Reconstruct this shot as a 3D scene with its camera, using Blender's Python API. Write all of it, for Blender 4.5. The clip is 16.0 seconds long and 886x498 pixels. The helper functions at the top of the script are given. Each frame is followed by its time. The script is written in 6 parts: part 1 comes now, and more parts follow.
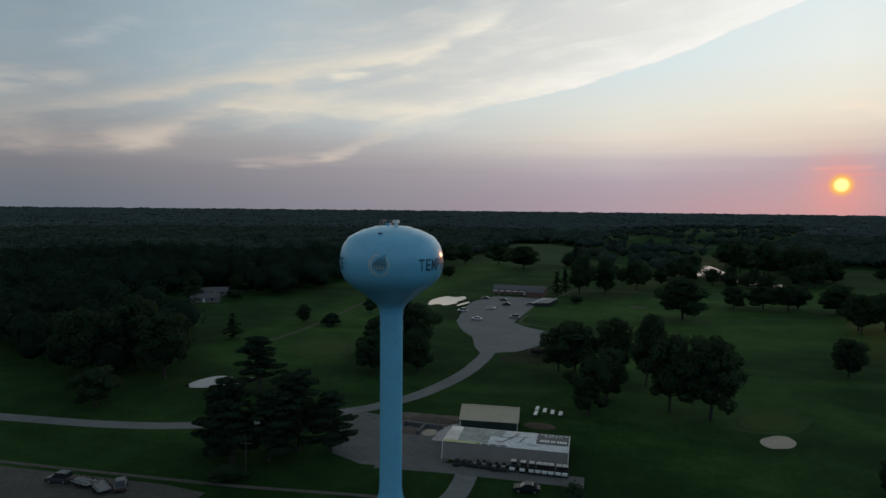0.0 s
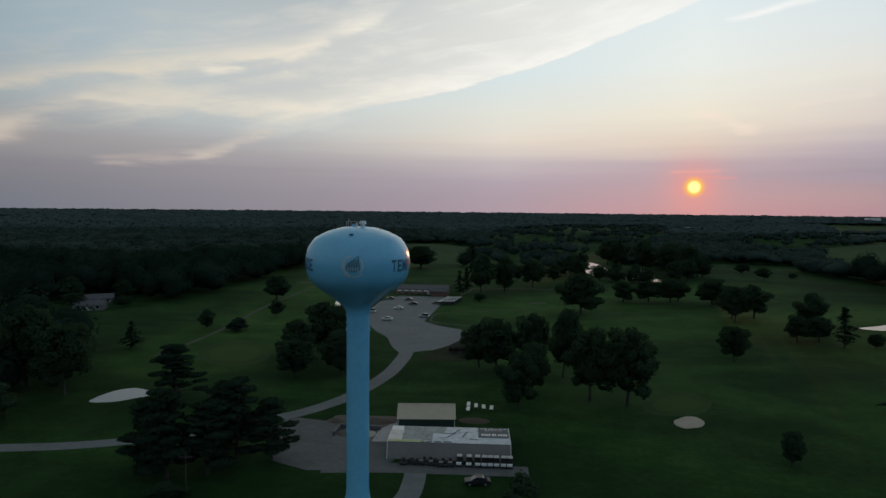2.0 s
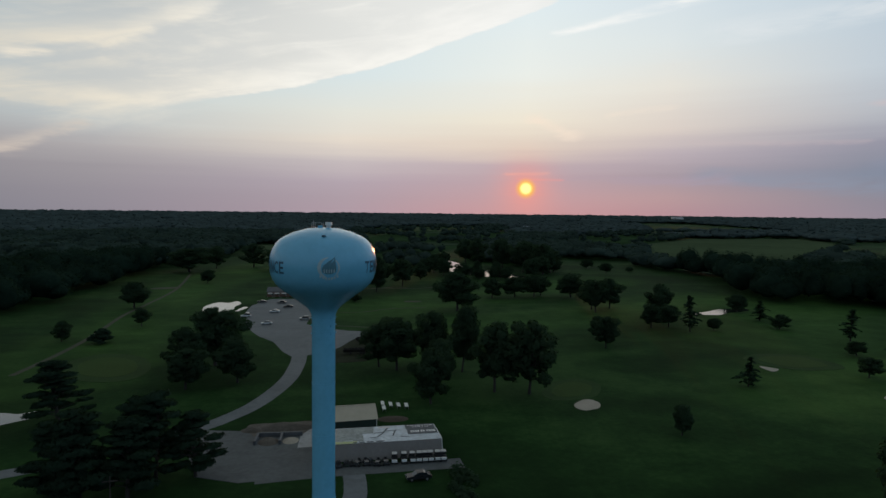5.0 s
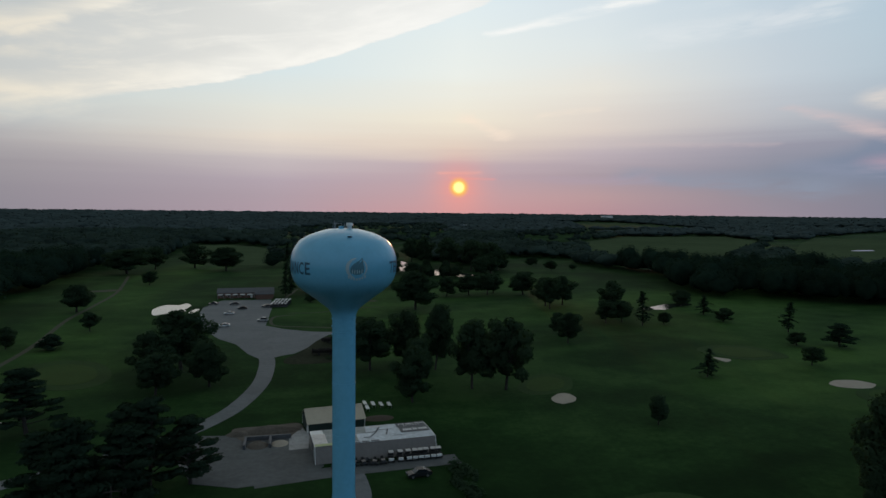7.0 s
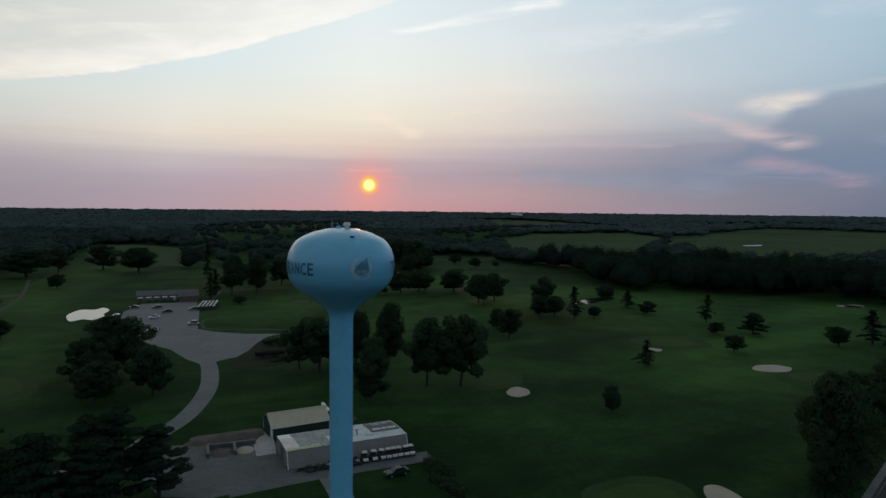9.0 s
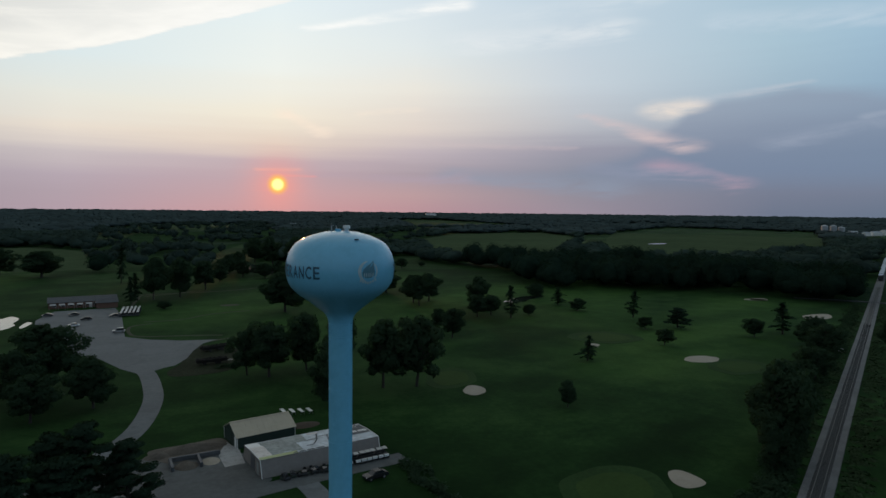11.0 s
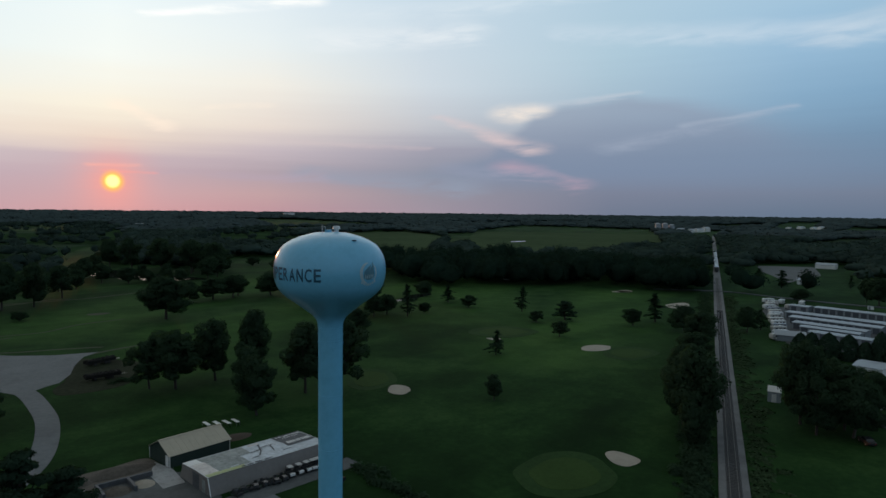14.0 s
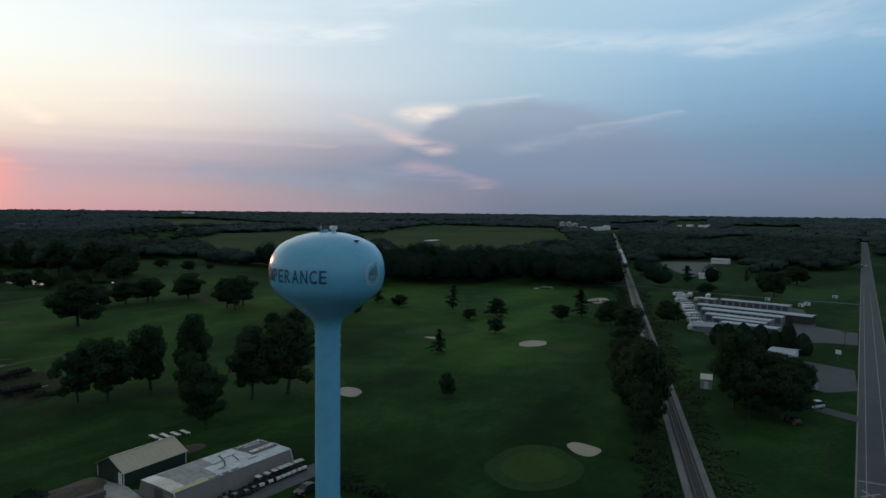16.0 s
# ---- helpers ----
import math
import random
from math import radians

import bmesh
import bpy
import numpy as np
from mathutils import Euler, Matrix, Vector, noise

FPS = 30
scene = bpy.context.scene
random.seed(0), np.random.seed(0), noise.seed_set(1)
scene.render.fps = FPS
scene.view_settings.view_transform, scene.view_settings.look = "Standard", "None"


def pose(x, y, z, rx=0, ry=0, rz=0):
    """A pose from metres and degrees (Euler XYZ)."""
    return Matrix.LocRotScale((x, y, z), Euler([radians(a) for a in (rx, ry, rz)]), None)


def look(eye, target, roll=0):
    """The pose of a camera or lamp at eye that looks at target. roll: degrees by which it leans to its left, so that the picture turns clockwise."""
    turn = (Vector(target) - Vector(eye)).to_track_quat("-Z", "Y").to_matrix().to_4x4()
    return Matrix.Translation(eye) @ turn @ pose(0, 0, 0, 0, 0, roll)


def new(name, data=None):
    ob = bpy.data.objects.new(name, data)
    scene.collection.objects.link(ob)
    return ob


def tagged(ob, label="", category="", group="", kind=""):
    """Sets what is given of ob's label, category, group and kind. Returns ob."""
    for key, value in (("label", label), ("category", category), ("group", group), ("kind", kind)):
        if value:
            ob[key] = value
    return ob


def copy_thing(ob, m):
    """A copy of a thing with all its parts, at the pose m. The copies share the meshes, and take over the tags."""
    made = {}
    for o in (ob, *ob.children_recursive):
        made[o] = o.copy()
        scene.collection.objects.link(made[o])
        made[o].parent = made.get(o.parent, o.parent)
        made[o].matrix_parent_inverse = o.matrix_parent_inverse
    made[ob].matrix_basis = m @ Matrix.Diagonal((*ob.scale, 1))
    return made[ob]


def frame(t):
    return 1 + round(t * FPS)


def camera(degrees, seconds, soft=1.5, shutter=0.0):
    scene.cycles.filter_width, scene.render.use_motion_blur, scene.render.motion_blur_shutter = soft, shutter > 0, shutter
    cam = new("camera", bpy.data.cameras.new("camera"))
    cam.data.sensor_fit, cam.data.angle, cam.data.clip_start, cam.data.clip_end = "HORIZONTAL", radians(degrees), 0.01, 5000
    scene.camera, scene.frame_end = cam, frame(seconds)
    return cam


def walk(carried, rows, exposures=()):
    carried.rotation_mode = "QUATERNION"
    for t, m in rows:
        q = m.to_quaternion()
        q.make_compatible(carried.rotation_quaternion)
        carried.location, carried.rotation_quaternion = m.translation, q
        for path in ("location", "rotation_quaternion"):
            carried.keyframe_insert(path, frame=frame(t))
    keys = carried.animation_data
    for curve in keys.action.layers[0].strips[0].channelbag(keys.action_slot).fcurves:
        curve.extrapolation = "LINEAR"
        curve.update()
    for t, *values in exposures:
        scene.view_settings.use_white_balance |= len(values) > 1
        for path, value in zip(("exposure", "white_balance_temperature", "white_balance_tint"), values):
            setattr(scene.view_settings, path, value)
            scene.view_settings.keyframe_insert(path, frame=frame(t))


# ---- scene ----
cam = camera(69.7, 16.0)
PATH = [
    (0, (2.525, 3.946, 47.922), (1.928, 5.851, 47.795), 0.6),
    (0.5, (-0.14, 2.94, 47.934), (-0.654, 4.868, 47.809), 0.6),
    (1, (-2.813, 1.968, 47.918), (-3.241, 3.917, 47.794), 0.6),
    (1.5, (-5.52, 1.089, 47.907), (-5.856, 3.057, 47.784), 0.6),
    (2, (-8.333, 0.334, 47.922), (-8.573, 2.316, 47.799), 0.6),
    (2.5, (-11.067, -0.315, 47.938), (-11.214, 1.676, 47.815), 0.6),
    (3, (-13.804, -0.952, 47.931), (-13.854, 1.043, 47.808), 0.6),
    (3.5, (-16.59, -1.499, 47.912), (-16.545, 0.497, 47.79), 0.6),
    (4, (-19.356, -1.804, 47.899), (-19.225, 0.188, 47.777), 0.6),
    (6.3, (-32.545, -1.856, 47.931), (-32.175, 0.106, 47.815), 0.6),
    (6.5, (-33.747, -1.794, 47.944), (-33.354, 0.164, 47.826), 0.6),
    (7, (-36.739, -1.479, 48.047), (-36.285, 0.465, 47.927), 0.6),
    (7.5, (-39.586, -1.092, 48.049), (-39.062, 0.835, 47.929), 0.6),
    (8, (-42.432, -0.559, 48.077), (-41.847, 1.349, 47.957), 0.6),
    (8.5, (-45.334, 0.207, 48.108), (-44.68, 2.093, 47.988), 0.6),
    (10.8, (-58.103, 4.728, 48.377), (-57.159, 6.487, 48.251), 0.6),
    (11, (-59.182, 5.187, 48.385), (-58.212, 6.932, 48.264), 0.6),
    (11.5, (-61.827, 6.541, 48.391), (-60.797, 8.252, 48.27), 0.6),
    (12, (-64.366, 7.982, 48.404), (-63.272, 9.652, 48.282), 0.6),
    (12.5, (-66.785, 9.48, 48.422), (-65.625, 11.105, 48.302), 0.6),
    (13, (-69.233, 11.137, 48.389), (-68.015, 12.719, 48.269), 0.6),
    (13.5, (-71.621, 12.919, 48.361), (-70.341, 14.451, 48.242), 0.6),
    (14, (-73.866, 14.832, 48.355), (-72.533, 16.318, 48.236), 0.6),
    (14.5, (-76.037, 16.8, 48.388), (-74.659, 18.245, 48.269), 0.6),
    (15, (-78.075, 18.929, 48.369), (-76.645, 20.322, 48.249), 0.6),
    (15.5, (-79.991, 21.189, 48.348), (-78.511, 22.528, 48.228), 0.6),
    (16, (-81.941, 23.475, 48.296), (-80.405, 24.75, 48.177), 0.6),
]
walk(cam, [(t, look(eye, target, roll)) for t, eye, target, roll in PATH], [(0.0, -0.03), (8.0, 0.0), (11.0, 0.04), (13.5, 0.13), (16.0, 0.22)])

# ---- world, sun, exposure ----
SUN_AZ, SUN_EL = 14.5, 2.1          # degrees clockwise from +y, degrees above the horizon


def lin(r, g, b):
    """Linear colour from 0 to 255 display values."""
    return tuple((c / 255 / 12.92) if c < 10.3 else ((c / 255 + 0.055) / 1.055) ** 2.4 for c in (r, g, b)) + (1.0,)


class Nodes:
    """Short hand for a node tree."""

    def __init__(self, tree):
        self.tree = tree
        tree.nodes.clear()

    def add(self, kind, ins=(), **props):
        n = self.tree.nodes.new(kind)
        for k, v in props.items():
            setattr(n, k, v)
        for k, v in dict(ins).items():
            if isinstance(v, bpy.types.NodeSocket):
                self.tree.links.new(v, n.inputs[k])
            else:
                n.inputs[k].default_value = v
        return n

    def math(self, op, a, b=0.0, c=0.0, clamp=False):
        return self.add("ShaderNodeMath", {0: a, 1: b, 2: c}, operation=op, use_clamp=clamp).outputs[0]

    def span(self, v, a, b, c=0.0, d=1.0, smooth=True):
        return self.add("ShaderNodeMapRange", {0: v, 1: a, 2: b, 3: c, 4: d}, interpolation_type="SMOOTHSTEP" if smooth else "LINEAR").outputs[0]

    def mix(self, f, a, b, blend="MIX"):
        n = self.add("ShaderNodeMix", data_type="RGBA", blend_type=blend)
        for k, v in ((0, f), (6, a), (7, b)):
            if isinstance(v, bpy.types.NodeSocket):
                self.tree.links.new(v, n.inputs[k])
            else:
                n.inputs[k].default_value = v
        return n.outputs[2]

    def ramp(self, f, stops, mode="LINEAR"):
        n = self.add("ShaderNodeValToRGB", {0: f})
        el = n.color_ramp.elements
        n.color_ramp.interpolation = mode
        while len(el) < len(stops):
            el.new(0.5)
        for e, (p, c) in zip(el, stops):
            e.position, e.color = p, c
        return n.outputs[0]

    def noise(self, vec, scale, detail=4.0, rough=0.55, dist=0.0):
        return self.add("ShaderNodeTexNoise", {"Vector": vec, "Scale": scale, "Detail": detail, "Roughness": rough, "Distortion": dist}).outputs["Fac"]


def make_world():
    world = bpy.data.worlds.new("dusk_sky")
    world.use_nodes = True
    scene.world = world
    k = Nodes(world.node_tree)
    gen = k.add("ShaderNodeTexCoord").outputs["Generated"]
    turned = k.add("ShaderNodeVectorRotate", {"Vector": gen, "Angle": radians(SUN_AZ)}, rotation_type="Z_AXIS").outputs[0]
    x, y, z = k.add("ShaderNodeSeparateXYZ", {0: turned}).outputs
    az = k.math("MULTIPLY", k.math("ARCTAN2", x, y), 57.2958)
    el = k.math("MULTIPLY", k.math("ARCSINE", z), 57.2958)
    sphere = k.add("ShaderNodeCombineXYZ", {0: k.math("MULTIPLY", az, 0.05), 1: k.math("MULTIPLY", el, 0.16)}).outputs[0]

    def field(across, up, scale, detail=5.0, rough=0.55, dist=0.0):
        """Noise over the sky between -1 and 1, stretched by its two scales."""
        return k.math("MULTIPLY_ADD", k.noise(k.add("ShaderNodeMapping", {"Vector": sphere, "Scale": (across, up, 1)}).outputs[0], scale, detail, rough, dist), 2.4, -1.2)

    soft = field(0.6, 2.0, 1.2)
    curl = field(2.2, 4.0, 1.4, 6, 0.6, 1.0)
    streak = field(0.35, 6.5, 1.3, 3, 0.5)
    # fibres that climb towards the sun
    along = k.math("ADD", k.math("MULTIPLY", az, 0.0405), k.math("MULTIPLY", el, 0.094))
    cross = k.math("SUBTRACT", k.math("MULTIPLY", el, 0.1295), k.math("MULTIPLY", az, 0.0294))
    slant = k.add("ShaderNodeCombineXYZ", {0: k.math("MULTIPLY", along, 0.9), 1: k.math("MULTIPLY", cross, 2.6)}).outputs[0]
    fibre = k.math("MULTIPLY_ADD", k.noise(slant, 1.9, 7, 0.6, 0.7), 2.4, -1.2)
    puff = k.math("MULTIPLY_ADD", k.noise(k.add("ShaderNodeMapping", {"Vector": sphere, "Scale": (1.6, 1.6, 1)}).outputs[0], 2.3, 5, 0.58, 0.4), 2.4, -1.2)

    e = k.math("DIVIDE", k.math("ADD", el, k.math("MULTIPLY", k.math("ADD", k.math("MULTIPLY", soft, 0.6), k.math("MULTIPLY", streak, 0.35)), k.span(el, 0.3, 4))), 40.0, clamp=True)
    columns = (
        (-63, ((0, 108, 116, 127), (1.5, 114, 119, 128), (3.2, 125, 125, 132), (5, 142, 140, 143), (8, 150, 158, 163), (12, 145, 161, 171), (18, 136, 155, 167))),
        (-36, ((0, 145, 140, 150), (1.5, 149, 144, 153), (3.2, 158, 153, 159), (5, 176, 172, 174), (7, 191, 196, 197), (9, 198, 209, 211), (13, 192, 211, 219), (18, 184, 204, 214))),
        (-16, ((0, 172, 155, 167), (1.2, 171, 157, 169), (2.6, 177, 165, 177), (4.2, 199, 190, 192), (6, 231, 221, 208), (8.5, 229, 230, 221), (12, 217, 231, 234), (18, 212, 230, 238))),
        (0, ((0, 192, 150, 158), (1.2, 186, 154, 165), (2.6, 181, 159, 171), (4, 183, 167, 178), (5.5, 220, 205, 193), (8, 238, 231, 214), (12, 236, 241, 236), (18, 226, 239, 243))),
        (12, ((0, 177, 144, 153), (1.3, 179, 152, 158), (3.2, 164, 153, 165), (5, 187, 176, 184), (7.2, 220, 209, 201), (10.5, 232, 229, 220), (14, 224, 232, 233), (18, 216, 228, 235))),
        (26, ((0, 150, 140, 153), (1.5, 143, 140, 153), (3, 133, 139, 156), (5.5, 154, 153, 168), (7.5, 186, 189, 196), (11, 199, 209, 217), (18, 192, 210, 223))),
        (42, ((0, 108, 118, 138), (1.7, 116, 124, 144), (3.5, 119, 133, 157), (6, 136, 147, 166), (9, 156, 178, 195), (13, 168, 194, 209), (18, 170, 196, 213))),
        (56, ((0, 98, 114, 135), (1.7, 111, 123, 144), (3.5, 112, 131, 155), (6, 116, 143, 169), (9, 129, 163, 190), (13, 146, 180, 206), (18, 161, 192, 213))),
        (75, ((0, 97, 110, 132), (1.7, 106, 118, 138), (3.5, 97, 123, 150), (6, 97, 133, 164), (9, 110, 150, 183), (13, 130, 169, 197), (18, 148, 181, 204))),
    )
    ramps = [(a, k.ramp(e, [(d / 40.0, lin(*c)) for d, *c in stops])) for a, stops in columns]
    sky = ramps[0][1]
    for (a0, _), (a1, col) in zip(ramps, ramps[1:]):
        sky = k.mix(k.span(az, a0, a1, smooth=False), sky, col)

    def stroke(a0, e0, a1, e1, w0, w1, bend=0.8):
        """Coverage of a wisp from one direction to another, its width running from w0 to w1 degrees."""
        da, de = a1 - a0, e1 - e0
        q = da * da + de * de
        t = k.math("ADD", k.math("MULTIPLY", k.math("SUBTRACT", az, a0), da / q), k.math("MULTIPLY", k.math("SUBTRACT", el, e0), de / q), clamp=True)
        ua = k.math("SUBTRACT", k.math("SUBTRACT", az, a0), k.math("MULTIPLY", t, da))
        ue = k.math("SUBTRACT", k.math("SUBTRACT", el, e0), k.math("MULTIPLY", t, de))
        ue = k.math("ADD", ue, k.math("MULTIPLY", k.math("ADD", soft, k.math("ADD", curl, k.math("MULTIPLY", puff, 0.6))), bend * 0.6))
        ua = k.math("MULTIPLY", ua, 0.35)
        d = k.math("SQRT", k.math("ADD", k.math("MULTIPLY", ua, ua), k.math("MULTIPLY", ue, ue)))
        return k.math("MULTIPLY", k.span(d, k.math("MULTIPLY_ADD", t, 1.5 * (w1 - w0), 1.5 * w0), 0.0), k.span(k.math("ADD", curl, k.math("ADD", puff, fibre)), -1.2, 0.7))

    # cloud deck towards the west: two bright ridges over a mottled creamy grey veil
    turn = k.math("DIVIDE", k.math("ADD", az, 80.0), 110.0, clamp=True)
    lump = k.math("ADD", k.math("MULTIPLY", soft, 0.30), k.math("ADD", k.math("MULTIPLY", curl, 0.26), k.math("MULTIPLY", puff, 0.22)))

    def above(points, wave=None):
        line = k.ramp(turn, [((a + 80) / 110.0, (h / 40.0,) * 3 + (1,)) for a, h in points])
        return k.math("ADD", k.math("SUBTRACT", el, k.math("MULTIPLY", line, 40.0)), wave or lump)

    edge = above(((-50, 8.4), (-42, 8.3), (-38, 7.9), (-34, 8.0), (-31, 8.4), (-26.5, 9.3), (-22.3, 10.1), (-14, 12.2), (-7.6, 14.4), (0, 16.9), (10, 20.5), (24, 25.0)))
    rise = above(((-80, 4.2), (-66, 6.3), (-56, 8.6), (-49.3, 10.2), (-42.6, 11.6), (-34.5, 12.8), (-31.8, 14.0), (-27, 16.0), (-20, 20.0)), k.math("ADD", lump, k.math("MULTIPLY", puff, 0.5)))
    sharp = k.span(az, -46, -24, 1.3, 0.14)
    sheet_cover = k.math("MULTIPLY", k.span(edge, k.math("MULTIPLY", sharp, -1.0), sharp), k.math("MULTIPLY", k.span(az, -58, -34), k.span(az, 30, 14)))
    deck = k.ramp(turn, [((a + 80) / 110.0, lin(*c)) for a, c in ((-66, (158, 170, 178)), (-50, (182, 187, 188)), (-36, (200, 202, 200)), (-22, (223, 222, 217)), (-8, (236, 236, 232)), (10, (238, 240, 238)))])
    deck = k.mix(k.math("MULTIPLY", k.span(el, 13, 20), k.span(az, -14, -40)), deck, lin(166, 178, 185))
    sky = k.mix(k.math("MULTIPLY", sheet_cover, 0.9), sky, deck)
    bright = k.ramp(turn, [((a + 80) / 110.0, lin(*c)) for a, c in ((-72, (176, 174, 168)), (-60, (196, 188, 178)), (-48, (222, 213, 196)), (-34, (240, 232, 215)), (-20, (251, 249, 241)), (0, (252, 252, 249)))])
    # the veil itself: pale fibres and puffs over grey gaps
    mottle = k.math("ADD", k.math("MULTIPLY", fibre, 0.75), k.math("MULTIPLY", puff, 0.55))
    veil_reach = k.math("MAXIMUM", sheet_cover, k.math("MULTIPLY", k.span(az, -22, -38), k.span(el, 4.6, 8.2)))
    veil = k.math("MULTIPLY", k.span(mottle, -0.2, 0.8), k.math("MULTIPLY", veil_reach, k.math("MULTIPLY", k.span(rise, 5.0, 0.8, 0.38, 1.0), k.span(az, -72, -34, 0.40, 0.68))))
    sky = k.mix(veil, sky, bright)
    break_up = k.span(mottle, -0.8, 0.45, 0.2, 1.05)
    for gap, deep, low_edge, reach in ((edge, k.span(az, -40, -12, 2.4, 3.0), sharp, k.math("MULTIPLY", k.span(az, -58, -44), k.span(az, 4, -3))), (rise, 2.2, 0.55, k.math("MULTIPLY", k.span(az, -70, -56, 0.3, 0.9), k.span(az, -24, -29)))):
        shine = k.math("MULTIPLY", k.span(gap, k.math("MULTIPLY", low_edge, -1.0), low_edge), k.span(gap, deep, 0.2))
        sky = k.mix(k.math("MULTIPLY", k.math("MULTIPLY", shine, break_up), k.math("MULTIPLY", reach, 0.95)), sky, bright)
    # grey-blue bank away from the sun
    tops = [(0.10, 0.0), (0.17, 0.045), (0.21, 0.085), (0.25, 0.095), (0.315, 0.135), (0.355, 0.215), (0.38, 0.238), (0.435, 0.25), (0.49, 0.235), (0.54, 0.215), (0.59, 0.18), (0.70, 0.14), (1.0, 0.10)]
    top = k.ramp(k.math("DIVIDE", az, 100.0, clamp=True), [(p, (v, v, v, 1)) for p, v in tops])
    over = k.math("ADD", k.math("SUBTRACT", k.math("MULTIPLY", top, 40.0), el), k.math("MULTIPLY", k.math("ADD", soft, puff), 0.3))
    low = k.math("MULTIPLY", k.math("MULTIPLY", k.span(over, -0.3, k.span(az, 46, 58, 1.0, 4.5)), k.span(az, 20, 36)), k.span(el, 1.2, 4.2))
    low = k.math("MULTIPLY", low, k.span(az, 50, 68, 1.0, 0.25))
    grey = k.mix(k.span(el, 4.0, 9.5), lin(117, 134, 159), lin(139, 150, 170))
    sky = k.mix(k.math("MULTIPLY", low, k.span(soft, -0.8, 0.8, 0.76, 0.62)), sky, grey)
    for w, c, f in ((stroke(27.0, 8.2, 34.8, 5.6, 0.35, 0.7, 0.4), (216, 194, 194), 0.7), (stroke(33.9, 8.6, 35.2, 8.9, 0.8, 0.6, 0.2), (246, 230, 215), 0.9), (stroke(36.0, 9.2, 44.0, 10.2, 0.3, 0.2, 0.5), (206, 206, 213), 0.35),
                    (stroke(42.0, 5.6, 55.5, 8.3, 0.6, 0.3, 0.5), (164, 174, 192), 0.4), (stroke(48.0, 7.4, 56.0, 8.4, 0.25, 0.15, 0.4), (180, 189, 204), 0.28),
                    (stroke(33.5, 3.8, 39.0, 2.4, 0.7, 0.6), (188, 158, 174), 0.6), (stroke(15.5, 3.1, 29.0, 2.1, 0.7, 0.9), (138, 152, 173), 0.6), (stroke(28.0, 3.6, 36.0, 3.0, 0.6, 0.6), (142, 150, 172), 0.45), (stroke(3.0, 3.0, 16.0, 2.8, 0.3, 0.5), (168, 156, 174), 0.5),
                    (stroke(1.0, 8.2, 3.4, 6.8, 0.45, 0.5), (248, 230, 212), 0.7), (stroke(7.5, 8.3, 12.0, 8.7, 0.3, 0.3), (244, 230, 214), 0.55), (stroke(14.0, 5.8, 26.0, 5.6, 0.25, 0.2, 0.5), (214, 194, 194), 0.22),
                    (stroke(58.5, 13.6, 67.0, 15.4, 1.1, 0.9), (196, 207, 217), 0.5), (stroke(38.0, 15.2, 60.0, 13.8, 0.7, 0.9), (200, 214, 226), 0.5), (stroke(60.0, 13.4, 80.0, 14.0, 0.8, 1.0), (180, 200, 216), 0.5), (stroke(17.0, 14.6, 29.0, 15.4, 0.9, 0.9), (232, 236, 238), 0.55), (stroke(20.0, 16.5, 40.0, 18.5, 0.8, 0.9), (216, 226, 232), 0.45),
                    (stroke(2.6, 15.2, 15.5, 17.6, 0.25, 0.55, 0.25), (252, 252, 249), 0.95),
                    (stroke(-1.6, 3.35, 1.8, 3.45, 0.16, 0.16, 0.2), (248, 176, 162), 0.6), (stroke(-0.5, 2.9, 3.0, 2.85, 0.14, 0.14, 0.2), (236, 150, 150), 0.5),
                    (stroke(-41.0, 11.2, -39.4, 11.4, 0.4, 0.3), (244, 234, 216), 0.85),
                    (stroke(-64.0, 4.6, -57.0, 5.5, 0.8, 1.0), (188, 176, 168), 0.6), (stroke(-57.0, 5.5, -50.5, 8.4, 1.0, 0.9), (212, 200, 186), 0.65), (stroke(-50.5, 8.6, -38.0, 8.1, 0.35, 0.35), (226, 218, 202), 0.6),
                    (stroke(-49.0, 3.7, -42.0, 4.4, 0.45, 0.55), (198, 184, 176), 0.6), (stroke(-42.0, 4.4, -37.0, 6.6, 0.55, 0.4), (214, 202, 190), 0.65), (stroke(-61.0, 12.4, -57.8, 14.2, 0.6, 0.6), (186, 190, 192), 0.5), (stroke(-67.0, 9.0, -62.5, 9.7, 1.0, 0.7), (196, 192, 184), 0.65), (stroke(-68.0, 5.0, -65.5, 5.4, 1.0, 0.9), (186, 178, 170), 0.5)):
        sky = k.mix(k.math("MULTIPLY", w, f), sky, lin(*c))
    # clear-air part of the light
    nishita = k.add("ShaderNodeTexSky", sky_type="NISHITA", sun_disc=False, sun_elevation=radians(SUN_EL), sun_rotation=radians(SUN_AZ))
    air = k.mix(1.0, nishita.outputs[0], (0.1, 0.1, 0.1, 1), "MULTIPLY")
    sky = k.mix(0.02, sky, air)
    # overhead the evening sky darkens
    sky = k.mix(k.span(el, 19, 50, 0.0, 0.9), sky, lin(122, 128, 128))
    rear = k.math("MULTIPLY", k.span(k.math("ABSOLUTE", az), 88, 135), k.span(el, 48, 14))
    sky = k.mix(k.math("MULTIPLY", rear, 0.75), sky, lin(122, 140, 158))
    # the sun low in the haze
    sun_dir = (math.sin(radians(SUN_AZ)) * math.cos(radians(SUN_EL)), math.cos(radians(SUN_AZ)) * math.cos(radians(SUN_EL)), math.sin(radians(SUN_EL)))
    dot = k.add("ShaderNodeVectorMath", {0: gen, 1: sun_dir}, operation="DOT_PRODUCT").outputs["Value"]
    ang = k.math("MULTIPLY", k.math("ARCCOSINE", k.math("MINIMUM", dot, 1.0)), 57.2958)
